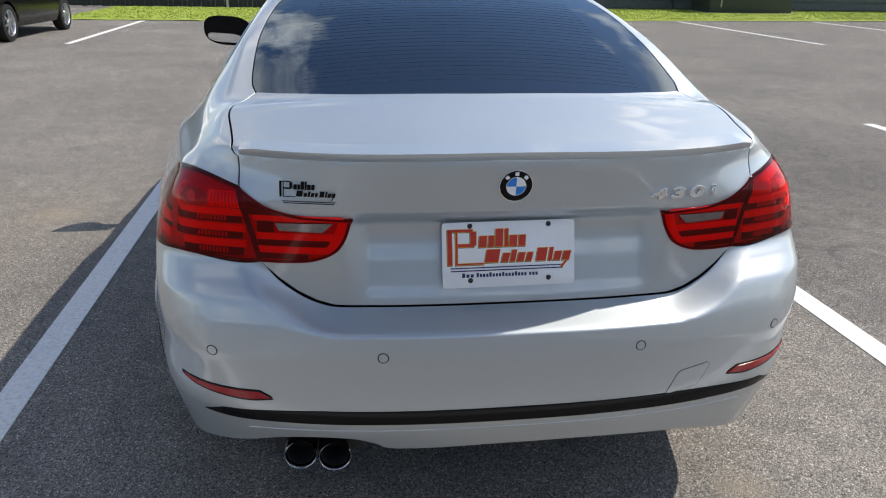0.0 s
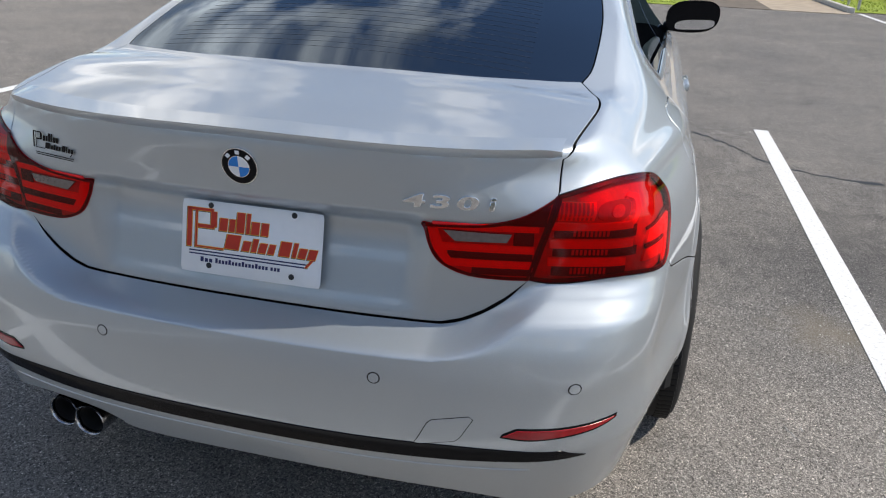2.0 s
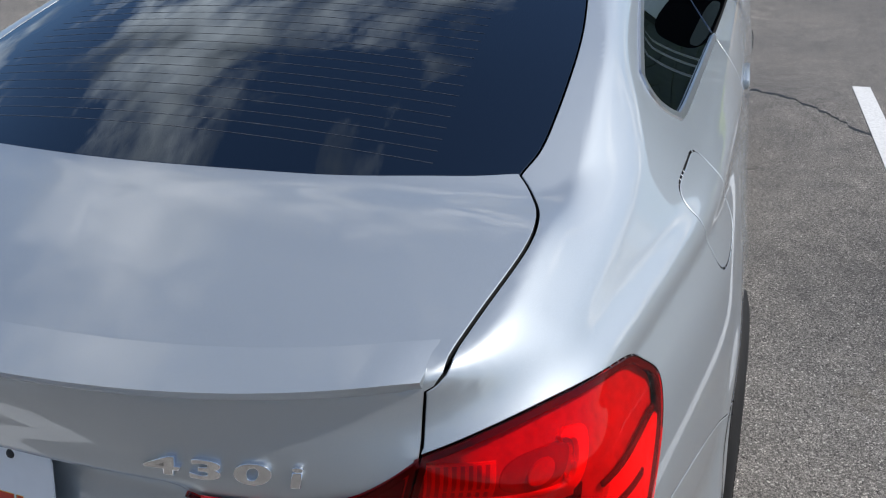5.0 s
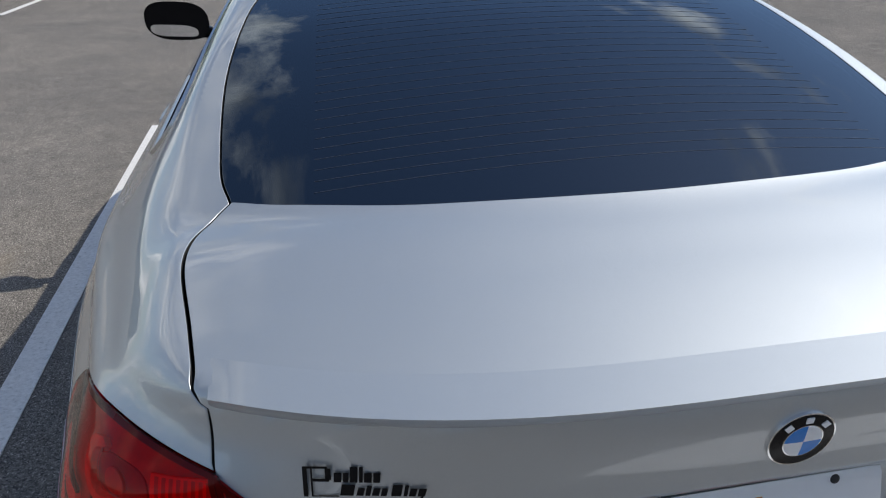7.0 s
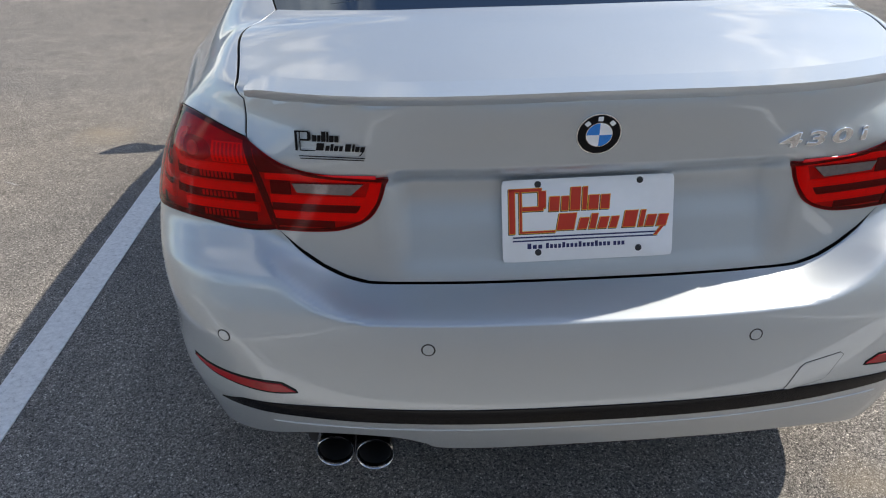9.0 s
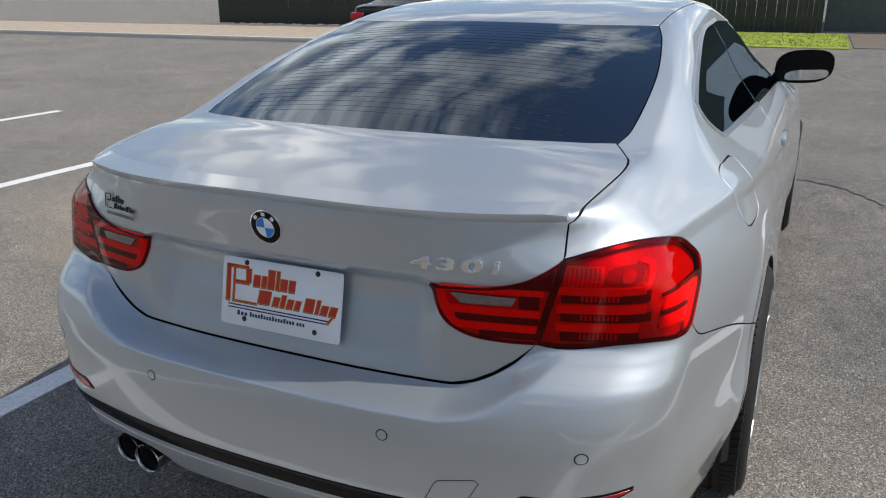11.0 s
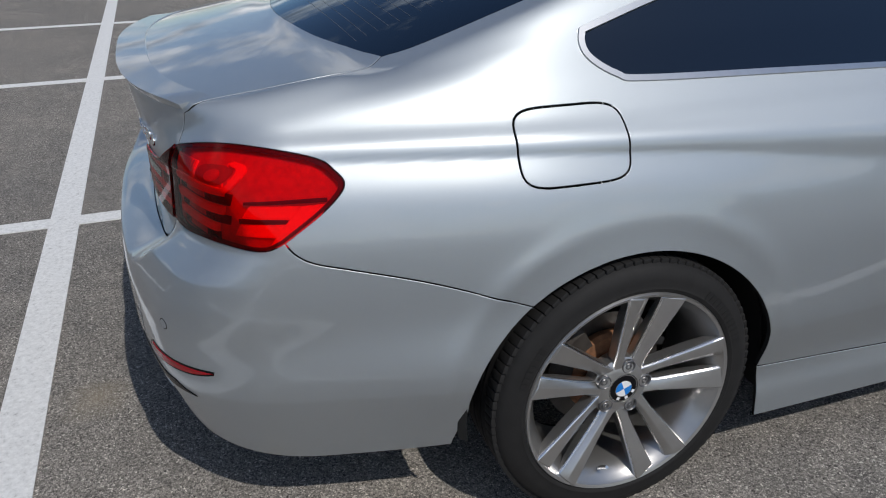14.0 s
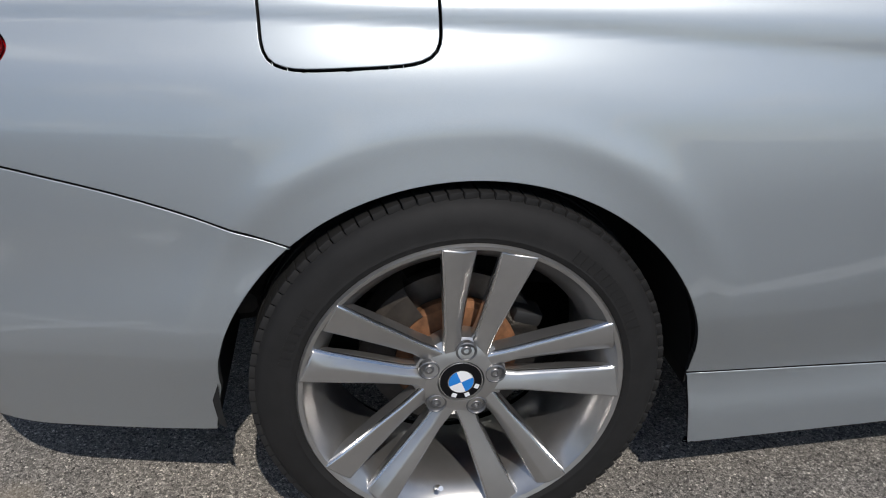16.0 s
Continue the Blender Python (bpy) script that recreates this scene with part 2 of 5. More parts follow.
def pane(name, through_color, rough=0.01, ior=1.5, sheen=(1, 1, 1)):
    """Thin glass or clear plastic: tinted light passes, the surface reflects by its angle."""
    m = bpy.data.materials.new(name)
    m.use_nodes = True
    n, l = m.node_tree.nodes, m.node_tree.links
    n.remove(n["Principled BSDF"])
    fr, tr, gl, mx = n.new("ShaderNodeFresnel"), n.new("ShaderNodeBsdfTransparent"), n.new("ShaderNodeBsdfGlossy"), n.new("ShaderNodeMixShader")
    fr.inputs["IOR"].default_value = ior
    tr.inputs["Color"].default_value = (*through_color, 1)
    gl.inputs["Roughness"].default_value = rough
    gl.inputs["Color"].default_value = (*sheen, 1)
    l.new(fr.outputs["Fac"], mx.inputs["Fac"])
    l.new(tr.outputs["BSDF"], mx.inputs[1])
    l.new(gl.outputs["BSDF"], mx.inputs[2])
    l.new(mx.outputs["Shader"], n["Material Output"].inputs["Surface"])
    return m


tint = pane("tinted_glass", (0.02, 0.03, 0.045), 0.006, 1.95, (0.74, 0.87, 1.0))
red_lens = pane("red_lens", (1.0, 0.02, 0.045), 0.012, 1.26)
red_deep = plain("red_reflector_tray", (0.50, 0.002, 0.008), 0.3, grain=0.2, scale=80.0)
red_mid = plain("red_ribbed_field", (0.07, 0.001, 0.003), 0.25, grain=0.3, scale=120.0)
red_bowl = plain("red_bulb_bowl", (0.30, 0.002, 0.006), 0.2, grain=0.2, scale=60.0)
red_bright = plain("red_light_bar", (0.98, 0.006, 0.016), 0.25, grain=0.1, scale=90.0)
red_dark = plain("dark_red_trim", (0.07, 0.002, 0.006), 0.2)
clear_lamp = plain("clear_lamp", (0.16, 0.13, 0.13), 0.12, 0.5, 0.2, 120.0, Coat_Weight=1.0)
mirror_glass = plain("mirror_glass", (0.75, 0.78, 0.82), 0.02, 1.0, 0.01)


# ---- building helpers ----
def part(name, bm, material, parent=None, label="", smooth=True):
    me = bpy.data.meshes.new(name)
    bm.normal_update()
    bm.to_mesh(me)
    bm.free()
    for m in material if isinstance(material, (list, tuple)) else [material]:
        me.materials.append(m)
    if smooth:
        me.shade_smooth()
        me.set_sharp_from_angle(angle=radians(38))
    ob = new(name, me)
    ob.parent = parent
    return tagged(ob, label)


def boxed(bm, lo, hi, bevel=0.0, m=None):
    """A box between two corners added to bm, with bevelled edges."""
    lo, hi = Vector(lo), Vector(hi)
    got = bmesh.ops.create_cube(bm, size=1.0, matrix=Matrix.LocRotScale((lo + hi) / 2, None, hi - lo))
    vs = got["verts"]
    if bevel:
        es = list({e for v in vs for e in v.link_edges})
        res = bmesh.ops.bevel(bm, geom=es, offset=bevel, segments=2, affect="EDGES", profile=0.5)
        vs = list({v for f in res["faces"] for v in f.verts} | {v for v in vs if v.is_valid})
    if m is not None:
        bmesh.ops.transform(bm, matrix=m, verts=vs)
    return vs


def lathe(bm, profile, steps=48, a0=0.0, a1=2 * math.pi):
    """Turns a profile of (radius, x) round the x axis."""
    closed = abs(a1 - a0 - 2 * math.pi) < 1e-6
    rings = []
    for i in range(steps if closed else steps + 1):
        a = a0 + (a1 - a0) * i / steps
        rings.append([bm.verts.new((x, r * math.sin(a), r * math.cos(a))) for r, x in profile])
    for i in range(steps):
        p, q = rings[i], rings[(i + 1) % len(rings)]
        for k in range(len(profile) - 1):
            bm.faces.new((p[k], q[k], q[k + 1], p[k + 1]))
    return rings


def swept(bm, sections, closed_section=True, caps=True):
    """Skins a row of sections, each a list of places."""
    rows = [[bm.verts.new(p) for p in s] for s in sections]
    k = len(rows[0])
    for p, q in zip(rows, rows[1:]):
        for i in range(k if closed_section else k - 1):
            j = (i + 1) % k
            bm.faces.new((p[i], p[j], q[j], q[i]))
    if caps and closed_section:
        bm.faces.new(rows[0][::-1])
        bm.faces.new(rows[-1])
    return rows


def tube(bm, path, radius, steps=8):
    path = [Vector(p) for p in path]
    secs = []
    for i, p in enumerate(path):
        d = (path[min(i + 1, len(path) - 1)] - path[max(i - 1, 0)]).normalized()
        u = d.orthogonal().normalized()
        if secs:
            u = (last - d * last.dot(d)).normalized()
        last = u
        w = d.cross(u)
        secs.append([p + radius * (math.cos(a) * u + math.sin(a) * w) for a in [2 * math.pi * k / steps for k in range(steps)]])
    swept(bm, secs)


def curve(*knots):
    """A smooth line through (at, value) knots, with no overshoot."""
    xs, ys = np.array([k[0] for k in knots], float), np.array([k[1] for k in knots], float)
    h, d = np.diff(xs), np.diff(ys) / np.diff(xs)
    m = np.zeros(len(xs))
    m[1:-1] = [0 if a * b <= 0 else 3 * (h0 + h1) / ((2 * h1 + h0) / a + (h1 + 2 * h0) / b) for a, b, h0, h1 in zip(d, d[1:], h, h[1:])]
    m[0], m[-1] = d[0], d[-1]

    def value(x):
        x = np.asarray(x, float)
        i = np.clip(np.searchsorted(xs, x) - 1, 0, len(h) - 1)
        t = (x - xs[i]) / h[i]
        c = np.clip(t, 0, 1)
        v = (2 * c**3 - 3 * c**2 + 1) * ys[i] + (c**3 - 2 * c**2 + c) * h[i] * m[i] + (3 * c**2 - 2 * c**3) * ys[i + 1] + (c**3 - c**2) * h[i] * m[i + 1]
        return v + np.where(t < 0, t * h[i] * m[i], 0) + np.where(t > 1, (t - 1) * h[i] * m[i + 1], 0)
    return value


def ease(t):
    t = np.clip(t, 0, 1)
    return t * t * (3 - 2 * t)


# ---- ground ----
def sheet(name, x0, y0, x1, y1, z, material, label, category, kind="structure", wave=0.0):
    bm = bmesh.new()
    nx, ny = (2, 2) if not wave else (max(2, int((x1 - x0) / 0.4)), max(2, int((y1 - y0) / 0.4)))
    vs = [[bm.verts.new((x0 + (x1 - x0) * i / (nx - 1), y0 + (y1 - y0) * j / (ny - 1), z + wave * random.random())) for i in range(nx)] for j in range(ny)]
    for j in range(ny - 1):
        for i in range(nx - 1):
            bm.faces.new((vs[j][i], vs[j][i + 1], vs[j + 1][i + 1], vs[j + 1][i]))
    ob = part(name, bm, material)
    return tagged(ob, label, category, kind=kind)


ground = sheet("ground", -600, -600, 600, 600, 0.0, asphalt, "worn grey asphalt of a parking lot with pale grit", "asphalt")


def stripe(x0, y0, x1, y1, label="worn white painted parking line on asphalt"):
    bm = bmesh.new()
    boxed(bm, (x0, y0, -0.002), (x1, y1, 0.004))
    return tagged(part("parking_line", bm, line_paint, smooth=False), label, "parking line", group="parking lines", kind="structure")


stripe(-30, -0.44, 12, -0.312, "long white painted line behind the parked cars")
for x in (-13.0, -10.1, -7.25, -4.45, -1.47, 1.70, 4.87, 8.0):
    stripe(x - 0.055, -0.312, x + 0.055, 5.47)
    stripe(x - 0.055, -5.9, x + 0.055, -0.44)


# ---- the shape of the car's skin ----
HUB, HUB2, AXLE = 1.05, 3.86, 0.33
half_width = curve((0.12, 0.80), (0.18, 0.862), (0.25, 0.884), (0.33, 0.907), (0.40, 0.927), (0.425, 0.932), (0.47, 0.934), (0.60, 0.930), (0.74, 0.912), (0.82, 0.892), (0.862, 0.877),
                   (0.905, 0.856), (0.935, 0.834), (0.966, 0.806), (1.02, 0.762), (1.10, 0.703), (1.20, 0.645), (1.30, 0.575), (1.40, 0.49))
tail_at = curve((0.12, 0.16), (0.20, 0.085), (0.27, 0.045), (0.34, 0.020), (0.40, 0.001), (0.425, -0.005), (0.47, -0.008), (0.56, -0.010), (0.62, -0.003), (0.66, 0.009), (0.688, 0.021), (0.702, 0.034), (0.73, 0.062), (0.76, 0.083),
                (0.85, 0.086), (0.90, 0.082), (0.94, 0.074), (0.98, 0.068), (1.02, 0.07), (1.10, 0.12), (1.40, 0.5))
lid_at = curve((0.60, 0.082), (0.66, 0.088), (0.70, 0.100), (0.75, 0.113), (0.82, 0.129), (0.840, 0.126), (0.866, 0.097), (0.878, 0.086), (0.90, 0.080), (1.2, 0.0))
nose_at = curve((0.12, 4.45), (0.25, 4.62), (0.50, 4.66), (0.70, 4.60), (0.85, 4.45), (1.0, 4.1), (1.4, 3.5))
roof_at = curve((-0.5, 0.79), (0.46, 1.078), (0.80, 1.187), (1.10, 1.270), (1.40, 1.328), (1.70, 1.356), (2.0, 1.364), (2.3, 1.352), (2.6, 1.295), (3.0, 1.15), (3.40, 0.99), (3.8, 0.80), (4.7, 0.3))
deck_at = curve((-0.2, 0.970), (0.07, 1.010), (0.30, 1.048), (0.50, 1.074), (0.7, 1.07), (1.2, 1.0), (3.0, 0.97), (3.5, 0.965), (4.1, 0.90), (4.5, 0.78), (4.8, 0.6))


crease_at = curve((0.3, 0.925), (0.8, 0.914), (1.04, 0.898), (1.22, 0.884), (1.5, 0.856), (1.93, 0.818), (3.2, 0.79))
crease_wide = curve((0.3, 0.019), (0.8, 0.021), (1.2, 0.025), (1.5, 0.034), (1.93, 0.040), (3.2, 0.034))


def lid_edge(x):
    """Height of the boot lid's lower edge."""
    return 0.655 + 0.104 * np.clip((np.abs(x) - 0.385) / 0.180, 0, 1.6) ** 1.8


def smax(a, b, k):
    h = np.clip(0.5 + 0.5 * (a - b) / k, 0, 1)
    return b + (a - b) * h + k * h * (1 - h)


def skin(x, y, z):
    """Below nought inside the car's outer skin, above it outside."""
    ax = np.abs(x)
    w = half_width(z)
    for hub in (HUB, HUB2):
        r = np.hypot(y - hub, z - AXLE)
        w = w + 0.0046 * np.exp(-((r - 0.437) / 0.030) ** 2) * ease((0.80 - z) / 0.12) * ease((z - 0.25) / 0.2)
    w = w - 0.012 * ease((y - 1.5) / 0.5) * ease((3.2 - y) / 0.5) * np.exp(-((z - 0.42) / 0.16) ** 2)
    flare = ease((0.34 - z) / 0.13) * ease((y - 1.36) / 0.10) * ease((3.55 - y) / 0.10)
    w = w + np.maximum(0, 0.905 - w) * flare
    crease, band = crease_at(y), crease_wide(y)
    s = (z - crease) / band
    w = w + ease(y / 0.5) * (0.0042 * np.exp(-1.6 * (s - 0.9) ** 2) - 0.0058 * np.exp(-np.where(s < -0.8, 0.22, 2.0) * (s + 0.8) ** 2))
    back = tail_at(z)
    rise = (lid_edge(ax + 0.002) - lid_edge(ax - 0.002)) / 0.004
    near = 1 - (lid_edge(x) - z) / np.sqrt(1 + rise * rise) / (0.036 + 0.008 * ease((ax - 0.40) / 0.12))
    inside = 0.25 * ease(near) + 0.75 * np.clip(0.5 * (near + np.sqrt(near * near + 0.0012 + 0.008 * ease((ax - 0.40) / 0.12))), 0, 1)
    back = back + inside * np.maximum(0, 0.086 - back) * ease((0.86 - z) / 0.06)
    back = back + np.maximum(0, lid_at(z) - np.maximum(tail_at(z), 0.086)) * ease((0.385 - ax) / 0.075) * (z > 0.60)
    high, under = ease((z - 0.50) / 0.28), ease((0.62 - z) / 0.16)
    d = 0.8344 - 0.1289 * under - y
    inward = (0.214 - 0.0367 * high + 0.0538 * under) * 0.5 * (d + np.sqrt(d * d + 0.015)) * ease((2.6 - y) / 0.8)
    tail = back + (0.2403 + 0.0439 * high + 0.2271 * ease((z - 0.88) / 0.10)) * ax ** (2.555 + 0.308 * high) - y
    side = smax(0.93 * (ax - w + inward), tail * 0.9, 0.130 - 0.0431 * high + 0.0293 * under)
    front = (((ax / np.maximum(w, 0.05)) ** 3.4 + np.maximum((y - 3.6) / np.maximum(nose_at(z) - 3.6, 0.05), 0) ** 3.4) ** (1 / 3.4) - 1) * 0.93 * np.maximum(w, 0.05)
    side = np.where(y > 3, front, side)
    deck = deck_at(y) - 0.07 * x * x
    bow = np.where(y < 1.9, 0.36 * x * x, -0.30 * x * x)
    roof = roof_at(y - bow) - 0.05 * x * x
    top = smax(deck, roof, 0.006 + 0.085 * ease((ax - 0.615) / 0.17))
    return smax(side, (z - top) * 0.96, 0.010 + 0.045 * ease((ax - 0.60) / 0.10) + 0.03 * ease((y - 0.9) / 0.3))


def strike(p, d, reach=4.0, start=0.0):
    """Where rays from the places p along d first meet the skin."""
    p, d = np.asarray(p, float), np.asarray(d, float)
    t = np.full(len(p), start)
    before = t.copy()
    done = np.zeros(len(p), bool)
    for _ in range(160):
        f = skin(*(p + t[:, None] * d).T)
        done |= (f < 0) | (t > reach)
        if done.all():
            break
        before = np.where(done, before, t)
        t = np.where(done, t, t + np.clip(0.55 * f, 0.012, 0.5))
    lo, hi = before, t.copy()
    for _ in range(22):
        mid = (lo + hi) / 2
        within = skin(*(p + mid[:, None] * d).T) < 0
        hi, lo = np.where(within, mid, hi), np.where(within, lo, mid)
    return p + hi[:, None] * d


def slope(p, e=0.0015):
    g = np.stack([skin(*(p + e * a).T) - skin(*(p - e * a).T) for a in np.eye(3)], 1)
    return g / np.maximum(np.linalg.norm(g, axis=1, keepdims=True), 1e-9)


def snap(p, rounds=4):
    """Moves places straight on to the skin."""
    p = np.array(p, float)
    e = 0.002
    for _ in range(rounds):
        g = np.stack([skin(*(p + e * a).T) - skin(*(p - e * a).T) for a in np.eye(3)], 1) / (2 * e)
        p = p - np.clip(skin(*p.T), -0.08, 0.08)[:, None] * g / np.maximum((g * g).sum(1, keepdims=True), 0.2)
    return p


def spline(points, each=8):
    """A smooth row of places through points."""
    p = np.array(points, float)
    if len(p) < 3:
        t = np.linspace(0, 1, each + 1)[:, None]
        return p[0] + t * (p[-1] - p[0])
    q = np.vstack([2 * p[0] - p[1], p, 2 * p[-1] - p[-2]])
    out = []
    for a, b, c, d in zip(q, q[1:], q[2:], q[3:]):
        for t in np.arange(each) / each:
            out.append(0.5 * (2 * b + (c - a) * t + (2 * a - 5 * b + 4 * c - d) * t * t + (3 * b - a - 3 * c + d) * t**3))
    return np.vstack([out, p[-1:]])


def outline(*segments, each=8):
    """A closed outline from smooth segments that meet at sharp corners."""
    rows = [spline(s, each)[:-1] for s in segments]
    return np.vstack(rows)


def rounded_box(cx, cy, w, h, r, power=4.0, steps=40):
    a = np.linspace(0, 2 * math.pi, steps, endpoint=False)
    c, s = np.cos(a), np.sin(a)
    k = (np.abs(c) ** power + np.abs(s) ** power) ** (-1 / power)
    return np.stack([cx + w / 2 * k * c, cy + h / 2 * k * s], 1)


def clip_cell(poly, x0, y0, x1, y1):
    for axis, bound, keep in ((0, x0, 1), (0, x1, -1), (1, y0, 1), (1, y1, -1)):
        out = []
        for i in range(len(poly)):
            a, b = poly[i - 1], poly[i]
            ia, ib = (a[axis] - bound) * keep >= 0, (b[axis] - bound) * keep >= 0
            if ia != ib:
                t = (bound - a[axis]) / (b[axis] - a[axis])
                c = [a[0] + t * (b[0] - a[0]), a[1] + t * (b[1] - a[1])]
                c[axis] = bound
                out.append(tuple(c))
            if ib:
                out.append(tuple(b))
        poly = out
        if len(poly) < 3:
            return []
    return poly


def cells(outlines, size):
    """Cuts flat outlines into small cells of one grid: places and faces."""
    polys = []
    for poly in outlines:
        poly = np.asarray(poly)
        if np.sum(poly[:, 0] * np.roll(poly[:, 1], -1) - np.roll(poly[:, 0], -1) * poly[:, 1]) < 0:
            poly = poly[::-1]
        polys.append(poly)
    lo, hi = np.vstack(polys).min(0), np.vstack(polys).max(0)
    sx, sy = size if isinstance(size, tuple) else (size, size)
    nx, ny = [max(1, int(math.ceil(v / k))) for v, k in zip(hi - lo, (sx, sy))]
    size = min(sx, sy)
    xs, ys = np.linspace(lo[0] - 1e-4, hi[0] + 1e-4, nx + 1), np.linspace(lo[1] - 1e-4, hi[1] + 1e-4, ny + 1)
    verts, index, faces = [], {}, []

    def vert(p):
        key = (round(p[0], 6), round(p[1], 6))
        if key not in index:
            index[key] = len(verts)
            verts.append(p)
        return index[key]
    for poly in polys:
        a, b = poly, np.roll(poly, -1, 0)
        touched = set()
        for p, q in zip(a, b):
            k = max(2, int(np.linalg.norm(q - p) / size * 6) + 2)
            for t in np.linspace(0, 1, k):
                c = p + t * (q - p)
                i, j = int((c[0] - xs[0]) / (xs[1] - xs[0])), int((c[1] - ys[0]) / (ys[1] - ys[0]))
                touched.add((i, j))
        flat = [tuple(p) for p in poly]
        for i in range(nx):
            strip = clip_cell(flat, xs[i], ys[0] - 1, xs[i + 1], ys[-1] + 1)
            for j in range(ny):
                mx, my = (xs[i] + xs[i + 1]) / 2, (ys[j] + ys[j + 1]) / 2
                near = any((i + u, j + v) in touched for u in (-1, 0, 1) for v in (-1, 0, 1))
                if near:
                    if not strip:
                        continue
                    face = [vert(p) for p in clip_cell(strip, xs[i], ys[j], xs[i + 1], ys[j + 1])]
                else:
                    cross = ((a[:, 1] > my) != (b[:, 1] > my)) & (mx < (b[:, 0] - a[:, 0]) * (my - a[:, 1]) / np.where(b[:, 1] == a[:, 1], 1e-9, b[:, 1] - a[:, 1]) + a[:, 0])
                    if cross.sum() % 2 == 0:
                        continue
                    face = [vert((x, y)) for x, y in ((xs[i], ys[j]), (xs[i + 1], ys[j]), (xs[i + 1], ys[j + 1]), (xs[i], ys[j + 1]))]
                clean = [v for k, v in enumerate(face) if v != face[k - 1]]
                loop = []
                for v in clean:
                    if v in loop:
                        k = loop.index(v)
                        if len(loop) - k >= 3:
                            faces.append(loop[k:])
                        loop = loop[:k]
                    loop.append(v)
                if len(loop) >= 3:
                    faces.append(loop)
    return np.array(verts), faces


def halves(q, h):
    """Two outlines, left and right of the hole's middle, that together leave the hole h open in q."""
    u0 = float(h[:, 0].mean()) + 1e-5

    def arc(r, sign):
        inside = (r[:, 0] - u0) * sign > 0
        start = next(i for i in range(len(r)) if inside[i] and not inside[i - 1])
        r, inside = np.roll(r, -start, 0), np.roll(inside, -start)
        n = next((i for i in range(len(r)) if not inside[i]), len(r))
        ends = []
        for m, o in ((r[-1], r[0]), (r[n - 1], r[n % len(r)])):
            t = (u0 - m[0]) / (o[0] - m[0])
            ends.append(np.array([[u0, m[1] + t * (o[1] - m[1])]]))
        return np.vstack([ends[0], r[:n], ends[1]])
    out = []
    for sign in (-1, 1):
        big, small = arc(q, sign), arc(h, sign)
        if abs(small[0, 1] - big[-1, 1]) > abs(small[-1, 1] - big[-1, 1]):
            small = small[::-1]
        out.append(np.vstack([big, small]))
    return out


def inset(q, d):
    """An outline drawn in by d."""
    q = np.asarray(q, float)
    a, b = np.roll(q, 1, 0), np.roll(q, -1, 0)
    t = b - a
    t = t / np.maximum(np.linalg.norm(t, axis=1, keepdims=True), 1e-9)
    turn = np.sign(np.sum(q[:, 0] * b[:, 1] - b[:, 0] * q[:, 1]))
    return q + d * turn * np.stack([-t[:, 1], t[:, 0]], 1)


def ribbon(name, aim, edge, d0, d1, lift, material, parent, label="", flip=False, thick=0.004):
    """A narrow band that follows an outline on the skin, between two distances inside it."""
    q = aim.flat(snap(edge))
    secs = []
    a, b = aim.lay(inset(q, d0)), aim.lay(inset(q, d1))
    na, nb = slope(a), slope(b)
    s = np.array((-1, 1, 1)) if flip else np.array((1, 1, 1))
    for p, r, u, v in zip(a, b, na, nb):
        secs.append([Vector((p + u * (lift - thick)) * s), Vector((p + u * lift) * s), Vector((r + v * lift) * s), Vector((r + v * (lift - thick)) * s)])
    bm = bmesh.new()
    swept(bm, secs + secs[:1], caps=False)
    bmesh.ops.remove_doubles(bm, verts=bm.verts, dist=1e-6)
    bmesh.ops.recalc_face_normals(bm, faces=bm.faces)
    return part(name, bm, material, parent, label)


class Aim:
    """A direction from which a panel is laid on the skin. Flat: parallel rays along d. Round: rays from the upright line at y = HUB."""

    def __init__(self, d=None, along=None):
        self.round = d is None
        if d is not None:
            self.d = Vector(d).normalized()
            self.u = self.d.cross(Vector((0, 0, 1)) if abs(self.d.z) < 0.9 else Vector((0, 1, 0))).normalized()
            if along is not None:
                a = Vector(along)
                self.u = (a - self.d * a.dot(self.d)).normalized()
            self.v = self.u.cross(self.d)

    def flat(self, p):
        p = np.asarray(p, float)
        if self.round:
            return np.stack([0.95 * np.arctan2(p[:, 0], HUB - p[:, 1]), p[:, 2]], 1)
        return np.stack([p @ np.array(self.u), p @ np.array(self.v)], 1)

    def lay(self, q):
        q = np.asarray(q, float)
        if self.round:
            out = np.stack([np.sin(q[:, 0] / 0.95), -np.cos(q[:, 0] / 0.95), 0 * q[:, 0]], 1)
            p = np.stack([0 * q[:, 0], 0 * q[:, 0] + HUB, q[:, 1]], 1) + 2 * out
            return strike(p, -out)
        p = q[:, :1] * np.array(self.u) + q[:, 1:] * np.array(self.v) - 5 * np.array(self.d) + np.array((0, 1.0, 0)) * 0
        return strike(p, np.broadcast_to(np.array(self.d), p.shape), 9.0, 1.5)


